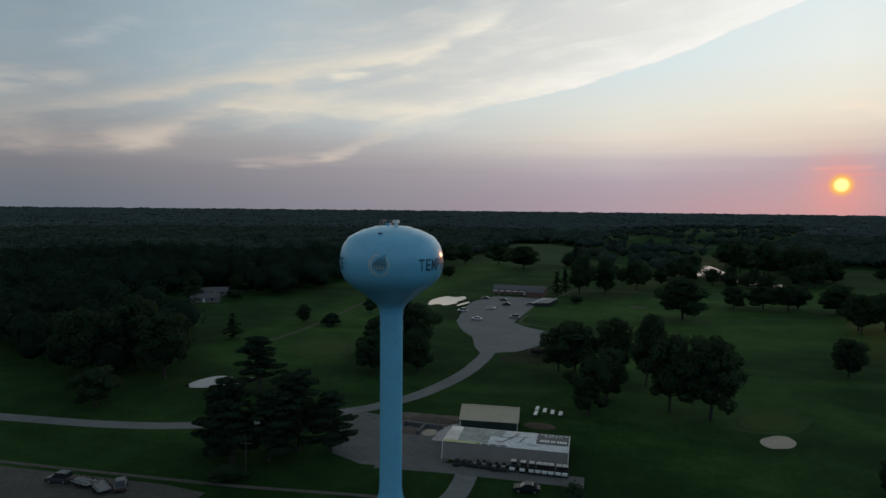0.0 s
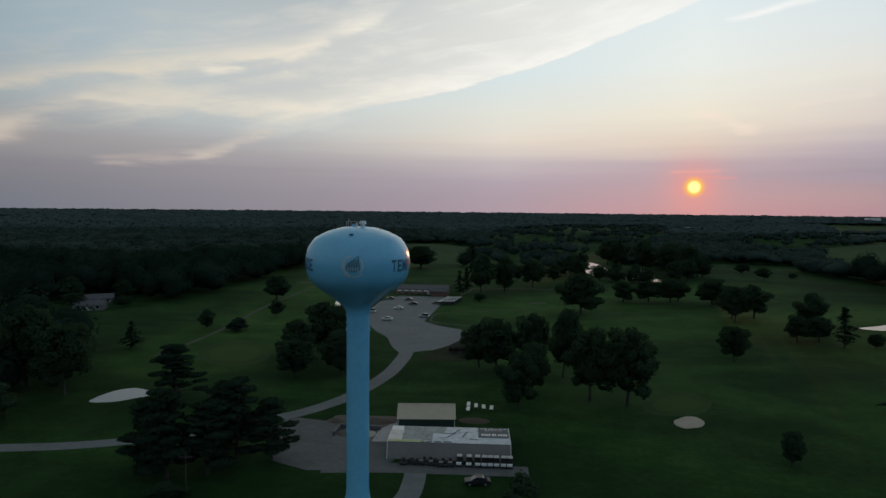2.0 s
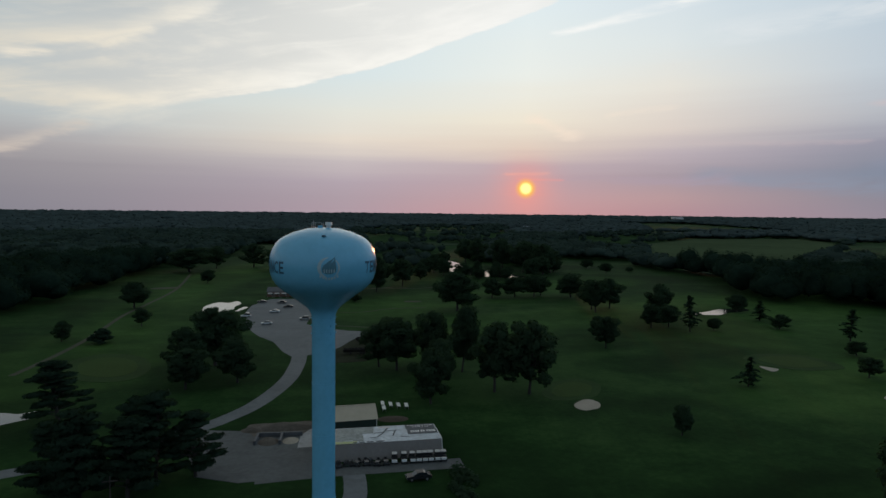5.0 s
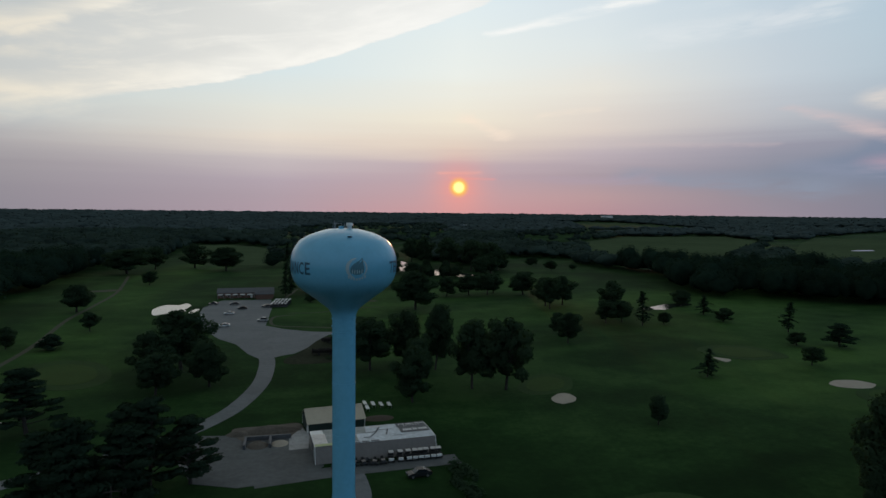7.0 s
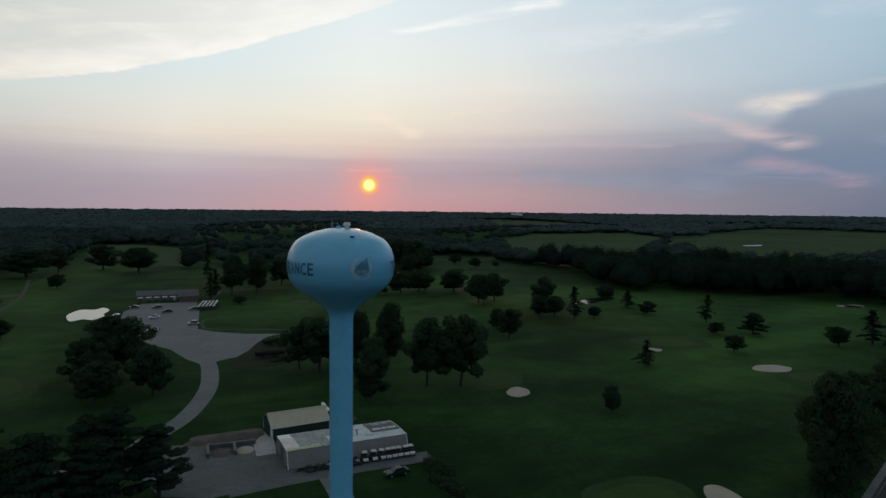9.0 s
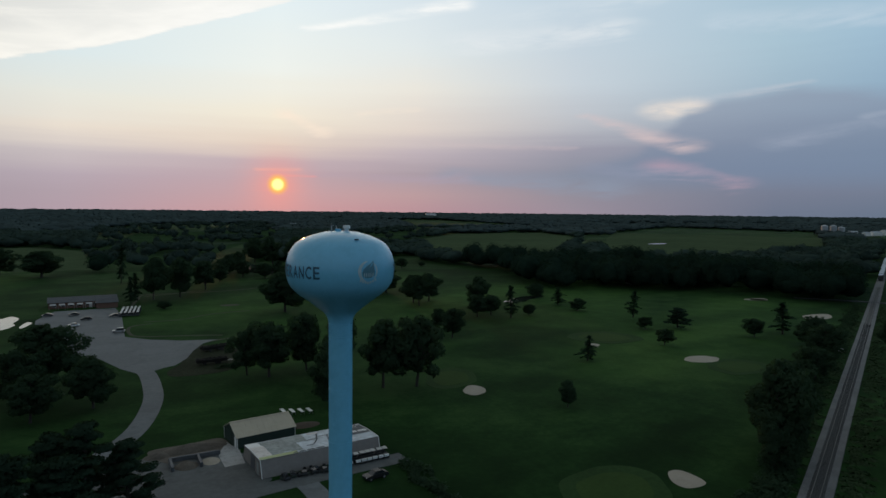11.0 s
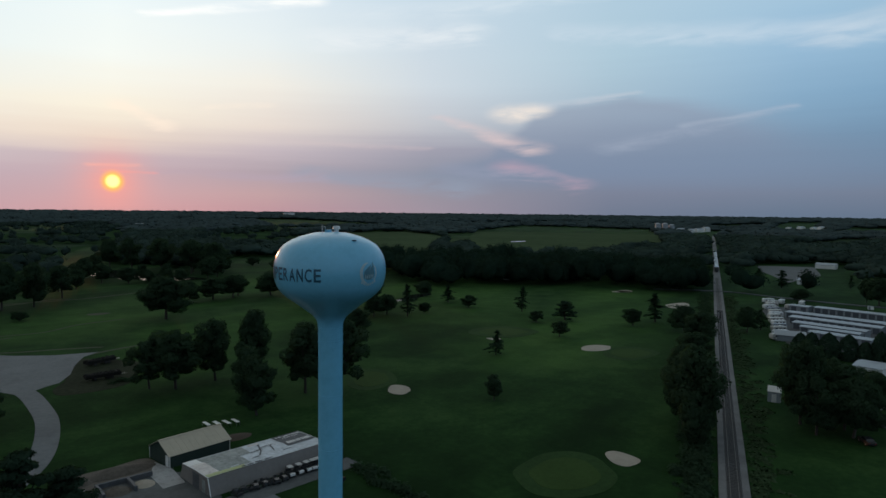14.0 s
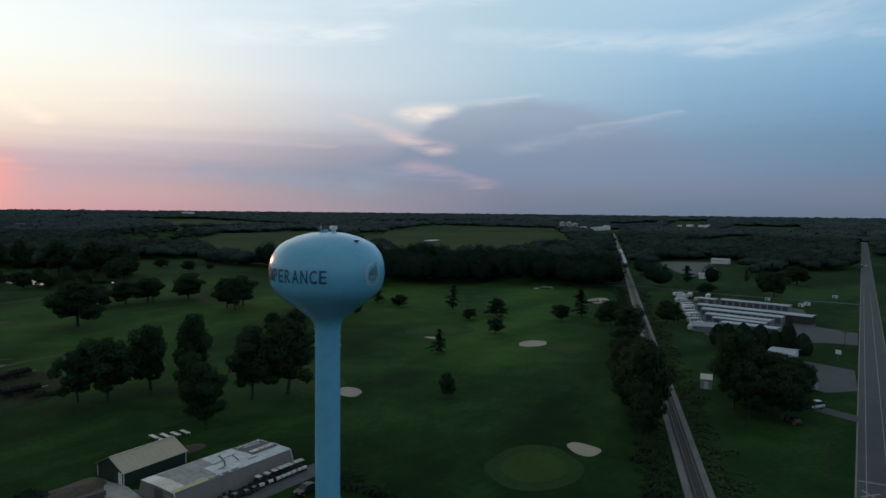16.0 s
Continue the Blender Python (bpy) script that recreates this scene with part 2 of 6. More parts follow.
    halo = k.math("POWER", k.span(ang, 5.2, 0.4, smooth=False), 2.7)
    sky = k.mix(k.math("MULTIPLY", halo, k.span(streak, -0.8, 0.8, 0.80, 0.58)), sky, (1.0, 0.33, 0.25, 1))
    sky = k.mix(k.math("MULTIPLY", k.span(ang, 1.05, 0.4), 0.95), sky, (1.05, 0.55, 0.07, 1))
    sky = k.mix(k.span(ang, 0.66, 0.3), sky, (1.5, 1.2, 0.42, 1))
    # haze below the horizon
    sky = k.mix(k.span(el, -0.3, -1.2), sky, lin(60, 66, 70))
    bg = k.add("ShaderNodeBackground", {"Color": sky, "Strength": 1.0})
    k.add("ShaderNodeOutputWorld", {0: bg.outputs[0]})


make_world()
sun_data = bpy.data.lights.new("sun", "SUN")
sun_data.energy, sun_data.angle, sun_data.color = 0.35, radians(0.6), (1.0, 0.45, 0.2)
sun = new("sun", sun_data)
a, b = radians(SUN_AZ), radians(SUN_EL)
sun.matrix_world = look((0, 0, 0), (-math.sin(a) * math.cos(b), -math.cos(a) * math.cos(b), -math.sin(b)))

# ---- materials ----


def grass_mat():
    """Mown grass: broad pale and dark swathes, blotches and a fine nap."""
    m = bpy.data.materials.new("grass")
    m.use_nodes = True
    k = Nodes(m.node_tree)
    pos = k.add("ShaderNodeNewGeometry").outputs["Position"]
    swathe = k.noise(k.add("ShaderNodeMapping", {"Vector": pos, "Rotation": (0, 0, 0.5), "Scale": (0.35, 1.0, 1.0)}).outputs[0], 0.022, 4, 0.5, 0.8)
    blotch, nap = k.noise(pos, 0.09, 5, 0.6), k.noise(pos, 0.7, 4, 0.6)
    f = k.math("ADD", k.math("MULTIPLY", swathe, 0.55), k.math("ADD", k.math("MULTIPLY", blotch, 0.30), k.math("MULTIPLY", nap, 0.15)))
    col = k.ramp(f, [(0.40, (0.0057, 0.0205, 0.0050, 1)), (0.47, (0.0092, 0.0306, 0.0074, 1)), (0.53, (0.0146, 0.0446, 0.0109, 1)), (0.60, (0.0268, 0.0653, 0.0173, 1))])
    # mown fairways: paler, smoother strips with soft edges; grazing brightness of distant grass painted in
    x, y, _ = k.add("ShaderNodeSeparateXYZ", {0: pos}).outputs
    mown = 0.0
    for x0, y0, x1, y1, w in ((95, 150, 250, 225, 34), (140, 230, 230, 330, 40), (20, 262, 170, 330, 32), (-20, 305, 130, 425, 36), (-112, 190, -130, 420, 24), (-130, 420, -110, 560, 28), (-8, 215, 20, 262, 24)):
        dx, dy = x1 - x0, y1 - y0
        q = dx * dx + dy * dy
        ux, uy = k.math("SUBTRACT", x, x0), k.math("SUBTRACT", y, y0)
        t = k.math("ADD", k.math("MULTIPLY", ux, dx / q), k.math("MULTIPLY", uy, dy / q), clamp=True)
        rx, ry = k.math("SUBTRACT", ux, k.math("MULTIPLY", t, dx)), k.math("SUBTRACT", uy, k.math("MULTIPLY", t, dy))
        d = k.math("SQRT", k.math("ADD", k.math("MULTIPLY", rx, rx), k.math("MULTIPLY", ry, ry)))
        d = k.math("ADD", d, k.math("MULTIPLY", k.math("SUBTRACT", swathe, 0.5), 90.0))
        mown = k.math("MAXIMUM", mown, k.span(d, w * 1.15, w * 0.45))
    fair_grazing = k.ramp(f, [(0.40, (0.0169, 0.0481, 0.0109, 1)), (0.50, (0.0289, 0.0748, 0.0165, 1)), (0.60, (0.0491, 0.1069, 0.0245, 1))])
    col = k.mix(k.math("MULTIPLY", mown, 0.92), col, fair_grazing)
    p = k.add("ShaderNodeBsdfPrincipled", {"Base Color": col, "Roughness": 0.95, "Specular IOR Level": 0.03, "Sheen Weight": 0.02, "Sheen Roughness": 0.5, "Sheen Tint": (0.7, 1.0, 0.5, 1)})
    h = k.add("ShaderNodeBump", {"Strength": 1.0, "Distance": 0.06, "Height": nap})
    k.tree.links.new(h.outputs[0], p.inputs["Normal"])
    k.add("ShaderNodeOutputMaterial", {0: p.outputs[0]})
    return m


def mat(name, colour, rough=0.8, var=0.3, scale=1.0, fine=None, bump=0.0, metal=0.0, spec=0.5, island=0.0, obj=0.0, stain=None, leafy=0.0):
    """A surface with variation at two scales (scale and fine: features per metre), an optional stain colour and relief."""
    m = bpy.data.materials.new(name)
    m.use_nodes = True
    k = Nodes(m.node_tree)
    at = k.add("ShaderNodeNewGeometry")
    pos = at.outputs["Position"]
    big, small = k.noise(pos, scale, 4), k.noise(pos, fine or scale * 9, 5)
    c = (*colour[:3], 1)
    dark, pale = tuple(v * (1 - var) for v in c[:3]) + (1,), tuple(v * (1 + var) for v in c[:3]) + (1,)
    col = k.mix(k.span(big, 0.3, 0.7), dark, pale)
    col = k.mix(0.5, col, k.mix(k.span(small, 0.3, 0.7), dark, pale))
    if stain:
        col = k.mix(k.math("MULTIPLY", k.span(k.noise(pos, scale * 2.3, 6, 0.65), 0.5, 0.68), 0.7), col, (*stain[:3], 1))
    rnd = None
    if island:
        rnd, amount = at.outputs["Random Per Island"], island
    if obj:
        rnd, amount = k.add("ShaderNodeObjectInfo").outputs["Random"], obj
    if rnd:
        col = k.mix(1.0, col, k.ramp(rnd, [(0, (1 - amount,) * 3 + (1,)), (1, (1 + amount,) * 3 + (1,))]), "MULTIPLY")
    p = k.add("ShaderNodeBsdfPrincipled", {"Base Color": col, "Roughness": rough, "Metallic": metal, "Specular IOR Level": spec})
    if bump:
        h = k.add("ShaderNodeBump", {"Strength": 1.0, "Distance": bump, "Height": small})
        k.tree.links.new(h.outputs[0], p.inputs["Normal"])
    out = p.outputs[0]
    if leafy:
        glow = k.add("ShaderNodeBsdfTranslucent", {"Color": k.mix(1.0, col, (1.25, 1.35, 0.9, 1), "MULTIPLY")})
        out = k.add("ShaderNodeMixShader", {0: leafy, 1: out, 2: glow.outputs[0]}).outputs[0]
    k.add("ShaderNodeOutputMaterial", {0: out})
    return m


GRASS = grass_mat()
GREEN = mat("mown_green", (0.034, 0.067, 0.017), 0.9, 0.15, 0.08, 1.2, spec=0.05)
FRINGE = mat("fringe_grass", (0.025, 0.056, 0.0165), 0.9, 0.2, 0.08, 1.0, spec=0.05)
FIELD = mat("crop_field", (0.064, 0.092, 0.050), 0.95, 0.18, 0.006, 0.06, spec=0.0)
FAR_FIELD = mat("far_field", (0.042, 0.066, 0.040), 0.95, 0.25, 0.004, 0.03, spec=0.0)
SAND = mat("bunker_sand", (0.34, 0.30, 0.245), 0.95, 0.12, 0.3, 2.0)
ASPHALT = mat("worn_asphalt", (0.117, 0.129, 0.137), 0.85, 0.2, 0.07, 0.9, stain=(0.085, 0.094, 0.10))
GRAVEL = mat("gravel", (0.21, 0.20, 0.18), 0.95, 0.22, 0.12, 2.5, stain=(0.1, 0.095, 0.085))
DIRT = mat("bare_dirt", (0.092, 0.078, 0.064), 0.95, 0.3, 0.3, 2.0)
PATH_DIRT = mat("worn_path", (0.066, 0.070, 0.050), 0.95, 0.2, 0.3, 2.0, spec=0.1)
YARD = mat("oily_yard_asphalt", (0.080, 0.087, 0.090), 0.85, 0.25, 0.12, 0.9, stain=(0.055, 0.060, 0.062))
CONCRETE = mat("concrete", (0.33, 0.33, 0.33), 0.85, 0.15, 0.4, 3.0, stain=(0.22, 0.22, 0.21))
BALLAST = mat("ballast", (0.150, 0.149, 0.150), 0.95, 0.3, 0.2, 3.0)
WATER = mat("pond_water", (0.02, 0.025, 0.02), 0.06, 0.1, 0.1)
LEAF = mat("leaves", (0.039, 0.068, 0.040), 0.95, 0.25, 0.12, 0.9, island=0.08, spec=0.0, leafy=0.4)
WEED = mat("weeds", (0.036, 0.060, 0.028), 0.95, 0.3, 0.1, 1.0, island=0.3, spec=0.02)
RAIL = mat("rusty_rail", (0.13, 0.115, 0.105), 0.6, 0.2, 1.0)
DARK_BALLAST = mat("oily_ballast", (0.075, 0.072, 0.07), 0.95, 0.25, 0.3, 3.0)
PASTURE = mat("rough_pasture", (0.030, 0.058, 0.026), 0.95, 0.35, 0.012, 0.05, spec=0.0)
NEEDLE = mat("needles", (0.029, 0.053, 0.035), 0.95, 0.3, 0.2, 1.2, island=0.12, spec=0.0, leafy=0.35)
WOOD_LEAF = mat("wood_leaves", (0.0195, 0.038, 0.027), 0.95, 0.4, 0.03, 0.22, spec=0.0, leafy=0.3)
# middle and far leaves: distance haze put into a paler, bluer base colour
MID_HAZE_LEAF = mat("middle_wood_leaves_hazed", (0.040, 0.063, 0.054), 0.95, 0.4, 0.012, 0.08, spec=0.0, leafy=0.25)
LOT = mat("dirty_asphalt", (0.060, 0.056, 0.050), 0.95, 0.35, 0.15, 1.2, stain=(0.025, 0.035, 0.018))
FAR_HAZE_LEAF = mat("far_wood_leaves_hazed", (0.049, 0.069, 0.069), 0.95, 0.3, 0.004, 0.03, spec=0.0)
BARK = mat("bark", (0.048, 0.040, 0.034), 0.95, 0.3, 1.0, 6.0, bump=0.02)
TANK = mat("tank_paint", (0.172, 0.490, 0.700), 0.24, 0.05, 0.25, 1.6, spec=0.55, stain=(0.150, 0.440, 0.640))
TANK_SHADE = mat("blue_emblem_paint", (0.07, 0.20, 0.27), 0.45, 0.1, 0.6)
NAVY = mat("navy_lettering", (0.018, 0.085, 0.145), 0.45, 0.1, 0.5)
PALE = mat("pale_emblem_paint", (0.40, 0.52, 0.57), 0.5, 0.1, 0.8)
TAN_ROOF = mat("tan_metal_roof", (0.42, 0.37, 0.285), 0.5, 0.08, 0.15, 1.0)
DARK_GREEN = mat("dark_green_siding", (0.018, 0.036, 0.030), 0.6, 0.15, 0.3, 2.0)
WHITE = mat("white_paint", (0.70, 0.70, 0.69), 0.5, 0.08, 0.6, 4.0)
GREY_SIDING = mat("grey_metal_siding", (0.195, 0.175, 0.165), 0.6, 0.12, 0.2, 1.5, stain=(0.18, 0.155, 0.14))
ROAD = mat("road_asphalt", (0.056, 0.061, 0.067), 0.85, 0.15, 0.07, 0.9, stain=(0.046, 0.050, 0.054))
STEEL = mat("steel", (0.40, 0.41, 0.42), 0.4, 0.1, 1.0, metal=0.8)
BLACK = mat("black_rubber", (0.015, 0.015, 0.016), 0.7, 0.2, 2.0)
GLASS = mat("dark_glass", (0.02, 0.025, 0.03), 0.08, 0.05, 1.0)

# ---- building blocks ----


def part(name, bm, material, parent=None, label="", smooth=False):
    me = bpy.data.meshes.new(name)
    bm.to_mesh(me)
    bm.free()
    me.materials.append(material)
    if smooth:
        me.shade_smooth()
    ob = new(name, me)
    if parent:
        ob.parent = parent
    if label:
        ob["label"] = label
    return ob


def thing(name, label, category, m=None, group="", kind=""):
    ob = new(name)
    ob.matrix_basis = m or Matrix()
    return tagged(ob, label, category, group, kind)


def box(x0, x1, y0, y1, z0, z1, bevel=0.0, bm=None):
    bm = bm or bmesh.new()
    r = bmesh.ops.create_cube(bm, size=1)
    bmesh.ops.scale(bm, vec=(x1 - x0, y1 - y0, z1 - z0), verts=r["verts"])
    bmesh.ops.translate(bm, vec=((x0 + x1) / 2, (y0 + y1) / 2, (z0 + z1) / 2), verts=r["verts"])
    if bevel:
        bmesh.ops.bevel(bm, geom=list({e for v in r["verts"] for e in v.link_edges}), offset=bevel, segments=2, affect="EDGES")
    return bm


def tube(r0, r1, z0, z1, n=16, x=0.0, y=0.0, bm=None, m=None):
    bm = bm or bmesh.new()
    c = bmesh.ops.create_cone(bm, cap_ends=True, segments=n, radius1=r0, radius2=r1, depth=z1 - z0)
    bmesh.ops.translate(bm, vec=(x, y, (z0 + z1) / 2), verts=c["verts"])
    if m:
        bmesh.ops.transform(bm, matrix=m, verts=c["verts"])
    return bm


def prism(profile, x0, x1, bm=None):
    """A closed outline of (y, z), drawn out along x."""
    bm = bm or bmesh.new()
    a = [bm.verts.new((x0, y, z)) for y, z in profile]
    b = [bm.verts.new((x1, y, z)) for y, z in profile]
    n = len(a)
    for i in range(n):
        bm.faces.new((a[i], b[i], b[(i + 1) % n], a[(i + 1) % n]))
    bm.faces.new(a), bm.faces.new(b[::-1])
    bmesh.ops.recalc_face_normals(bm, faces=bm.faces)
    return bm


def spline(pts, closed, steps=8):
    p = [Vector((*q, 0)) for q in pts]
    n, out = len(p), []
    for i in range(n if closed else n - 1):
        a, b, c, d = (p[(i + k) % n] if closed else p[min(max(i + k, 0), n - 1)] for k in (-1, 0, 1, 2))
        for s in range(steps):
            t = s / steps
            out.append(0.5 * (2 * b + (c - a) * t + (2 * a - 5 * b + 4 * c - d) * t * t + (3 * b - a - 3 * c + d) * t ** 3))
    if not closed:
        out.append(p[-1])
    return out


def sheet(pts, z, closed_curve=True):
    """A flat patch of ground with an outline through pts."""
    bm = bmesh.new()
    line = spline(pts, True) if closed_curve else [Vector((*q, 0)) for q in pts]
    f = bm.faces.new([bm.verts.new((v.x, v.y, z)) for v in line])
    if f.normal.z < 0 or f.calc_area() and (f.normal_update() or f.normal.z < 0):
        f.normal_flip()
    ext = bmesh.ops.extrude_face_region(bm, geom=[f])
    bmesh.ops.translate(bm, vec=(0, 0, -z - 0.1), verts=[v for v in ext["geom"] if isinstance(v, bmesh.types.BMVert)])
    bmesh.ops.recalc_face_normals(bm, faces=bm.faces)
    bmesh.ops.triangulate(bm, faces=[q for q in bm.faces if len(q.verts) > 4])
    return bm


def ribbon(pts, width, z, steps=8, drop=0.1):
    line = spline(pts, False, steps)
    bm = bmesh.new()
    rows = []
    for i, v in enumerate(line):
        d = (line[min(i + 1, len(line) - 1)] - line[max(i - 1, 0)]).normalized()
        s = Vector((-d.y, d.x, 0))
        w = width[0] + (width[1] - width[0]) * i / (len(line) - 1) if isinstance(width, tuple) else width
        rows.append([bm.verts.new(v + s * w * k / 2 + Vector((0, 0, h))) for k, h in ((1.04, -drop), (1, z), (-1, z), (-1.04, -drop))])
    for a, b in zip(rows, rows[1:]):
        for i in range(3):
            bm.faces.new((a[i], a[i + 1], b[i + 1], b[i]))
    bmesh.ops.recalc_face_normals(bm, faces=bm.faces)
    return bm


def round_off(me, normals, n):
    """Shade each leaf by the roundness of its clump."""
    if normals is not None:
        me.attributes.new("custom_normal", "FLOAT_VECTOR", "POINT").data.foreach_set("vector", (normals if normals.ndim == 3 else np.repeat(normals, n, 0)).astype(np.float32).ravel())
        me.update()


def quads(name, v, material, parent=None, normals=None):
    """Many loose four-cornered leaves from an array (n, 4, 3)."""
    n = len(v)
    me = bpy.data.meshes.new(name)
    me.vertices.add(n * 4), me.loops.add(n * 4), me.polygons.add(n)
    me.vertices.foreach_set("co", v.astype(np.float32).ravel())
    me.loops.foreach_set("vertex_index", np.arange(n * 4, dtype=np.int32))
    me.polygons.foreach_set("loop_start", np.arange(n, dtype=np.int32) * 4)
    me.update(calc_edges=True)
    me.materials.append(material)
    round_off(me, normals, 4)
    ob = new(name, me)
    if parent:
        ob.parent = parent
    return ob


def triangles(name, v, material, normals=None):
    """Many loose three-cornered leaves from an array (n, 3, 3)."""
    n = len(v)
    me = bpy.data.meshes.new(name)
    me.vertices.add(n * 3), me.loops.add(n * 3), me.polygons.add(n)
    me.vertices.foreach_set("co", v.astype(np.float32).ravel())
    me.loops.foreach_set("vertex_index", np.arange(n * 3, dtype=np.int32))
    me.polygons.foreach_set("loop_start", np.arange(n, dtype=np.int32) * 3)
    me.update(calc_edges=True)
    me.materials.append(material)
    round_off(me, normals, 3)
    return new(name, me)


RNG = np.random.default_rng(7)


def leaves(centres, normals, size, droop=0.0):
    """Ragged leaf clumps: a quad round each centre, across its normal."""
    n = len(centres)
    t = np.cross(normals, RNG.normal(size=(n, 3)))
    t /= np.linalg.norm(t, axis=1, keepdims=True) + 1e-9
    u = np.cross(normals, t)
    s = (size * RNG.uniform(0.6, 1.4, n))[:, None]
    k = RNG.uniform(0.6, 1.3, (4, n, 1))
    return np.stack([centres + s * k[0] * t, centres + s * k[1] * u, centres - s * k[2] * t, centres - s * k[3] * u], 1)


def leaves3(centres, normals, size):
    n = len(centres)
    t = np.cross(normals, RNG.normal(size=(n, 3)))
    t /= np.linalg.norm(t, axis=1, keepdims=True) + 1e-9
    u = np.cross(normals, t)
    s = (size * RNG.uniform(0.7, 1.3, n))[:, None]
    return np.stack([centres + s * t, centres - 0.5 * s * t + 0.87 * s * u, centres - 0.5 * s * t - 0.87 * s * u], 1)


def unit(v):
    return v / (np.linalg.norm(v, axis=1, keepdims=True) + 1e-9)


# ---- the ground ----
AXIS = (-30.25, 85.05)               # the tower's axis


def ground_height(r):
    t = min(max((r - 1500) / 3300, 0), 1)
    return 14 * t * t * (3 - 2 * t)


def make_ground():
    bm = bmesh.new()
    radii = [0, 60, 140, 260, 420, 650, 950, 1400, 1900, 2500, 3200, 4000, 4880]
    rings = [[bm.verts.new((AXIS[0], AXIS[1], 0))]]
    for r in radii[1:]:
        rings.append([bm.verts.new((AXIS[0] + r * math.cos(i * math.tau / 64), AXIS[1] + r * math.sin(i * math.tau / 64), ground_height(r))) for i in range(64)])
    for i in range(64):
        bm.faces.new((rings[0][0], rings[1][i], rings[1][(i + 1) % 64]))
        for a, b in zip(rings[1:], rings[2:]):
            bm.faces.new((a[i], b[i], b[(i + 1) % 64], a[(i + 1) % 64]))
    ob = part("ground", bm, GRASS, smooth=True)
    tagged(ob, "dark green mown grass reaching to the horizon", "ground", kind="structure")


make_ground()


def lay(name, bm, material, label, category):
    return tagged(part(name, bm, material), label, category, kind="structure")


DRIVE = [(-190, 101), (-135, 108.5), (-107, 112.6), (-89, 118.4), (-72, 129), (-62.2, 138.2), (-57, 144.6), (-51.2, 156), (-46.9, 173), (-45.3, 189), (-46.2, 212), (-54, 232)]
lay("road", ribbon(DRIVE, (3.9, 4.9), 0.05), ASPHALT, "grey asphalt drive curving across the golf course", "road")
lay("road_apron", sheet([(-40, 212), (-47, 206), (-52, 216), (-57, 232), (-64, 243), (-72, 262), (-79, 300), (-80, 322), (-74, 346), (-49, 346), (-47.5, 318), (-48.5, 268), (-41, 259), (-31, 252), (-19, 248.5), (-24.5, 243.5), (-29.5, 232), (-32.5, 222), (-37, 213.5)], 0.045, False), ASPHALT, "grey asphalt car park before the clubhouse", "car park")
lay("pavement", sheet([(-60.7, 139), (-36.9, 135), (-32.5, 131), (-31.5, 117), (-36, 112), (-46.6, 110.5), (-54.5, 113.8), (-60, 128)], 0.04, False), YARD, "patched grey asphalt yard beside the shed", "yard")
lay("pavement", ribbon([(-44, 112), (-30, 114), (-9, 115.4), (-6, 115.6)], 4.6, 0.035), YARD, "worn asphalt strip along the front of the shed", "path")
lay("pavement", ribbon([(-26.6, 113), (-26.2, 108), (-26.4, 102), (-29, 93)], 4.0, 0.03), ASPHALT, "asphalt track to the foot of the tower", "path")
lay("path", ribbon([(-124, 190), (-123.5, 215), (-125, 245), (-131, 295), (-132, 331), (-135, 390), (-150, 480)], 1.9, 0.03), PATH_DIRT, "narrow pale cart path through the grass", "path")
lay("path", ribbon([(-44, 335), (-38, 372), (-31, 391), (10, 391), (65, 412)], 1.6, 0.03), PATH_DIRT, "narrow pale cart path by the clubhouse", "path")
lay("path", ribbon([(-33.8, 383.9), (-19.4, 389.1), (-5.9, 396.5), (2.5, 392.8)], 1.6, 0.03), PATH_DIRT, "pale cart path across the far fairway", "path")
lay("path", ribbon([(-39.9, 299.1), (-25.4, 298.9), (-11.7, 308.4), (6.4, 311.5)], 1.2, 0.03), PATH_DIRT, "pale cart path across the fairway", "path")
lay("path", ribbon([(-37.1, 293.9), (-45.6, 289.1), (-46.4, 272.6), (-42, 265.6), (-28.3, 261.2), (-15.6, 256.1)], 1.3, 0.03), PATH_DIRT, "narrow worn path looping beside the car park", "path")
lay("path", ribbon([(-30, 243), (-21.4, 246.6), (-9, 250.5), (5, 252)], 1.4, 0.03), PATH_DIRT, "narrow pale cart path beside the car park", "path")


def rail_y(x):
    return 55.7 + (x - 25) * 0.4722


lay("railway_bed", ribbon([(-160, rail_y(-160)), (31, rail_y(31)), (400, rail_y(400)), (1300, rail_y(1300))], 5.0, 0.25, 4, 0.1), BALLAST, "grey ballast bed of the railway", "railway bed")
lay("track_bed", ribbon([(-60, rail_y(-60)), (31, rail_y(31)), (400, rail_y(400))], 2.3, 0.262, 4, 0.1), DARK_BALLAST, "dark oily ballast between the rails", "railway bed")
for off in (-0.75, 0.75):
    lay("rail", ribbon([(-160, rail_y(-160) + off), (400, rail_y(400) + off), (1300, rail_y(1300) + off)], 0.10, 0.42, 2, -0.2), RAIL, "dark steel running rail on the ballast", "rail")


def road_y(x):
    return 32.6 + (x - 45) * 0.1115


lay("road", ribbon([(-60, road_y(-60)), (54, road_y(54)), (320, road_y(320)), (900, road_y(900)), (3300, road_y(3300))], 7.6, 0.06, 4), ROAD, "grey two-lane country road running to the horizon", "road")
lay("road_shoulder", ribbon([(-60, road_y(-60)), (54, road_y(54)), (320, road_y(320)), (900, road_y(900)), (3300, road_y(3300))], 8.2, 0.03, 4), GRAVEL, "pale gravel shoulder of the country road", "shoulder")
lay("road_crossing", ribbon([(296, 226), (312, 205), (321, 185), (318, 160), (318, 125), (321, 100), (325, 66)], 3.4, 0.3, 8), ROAD, "small road that crosses the railway", "road")



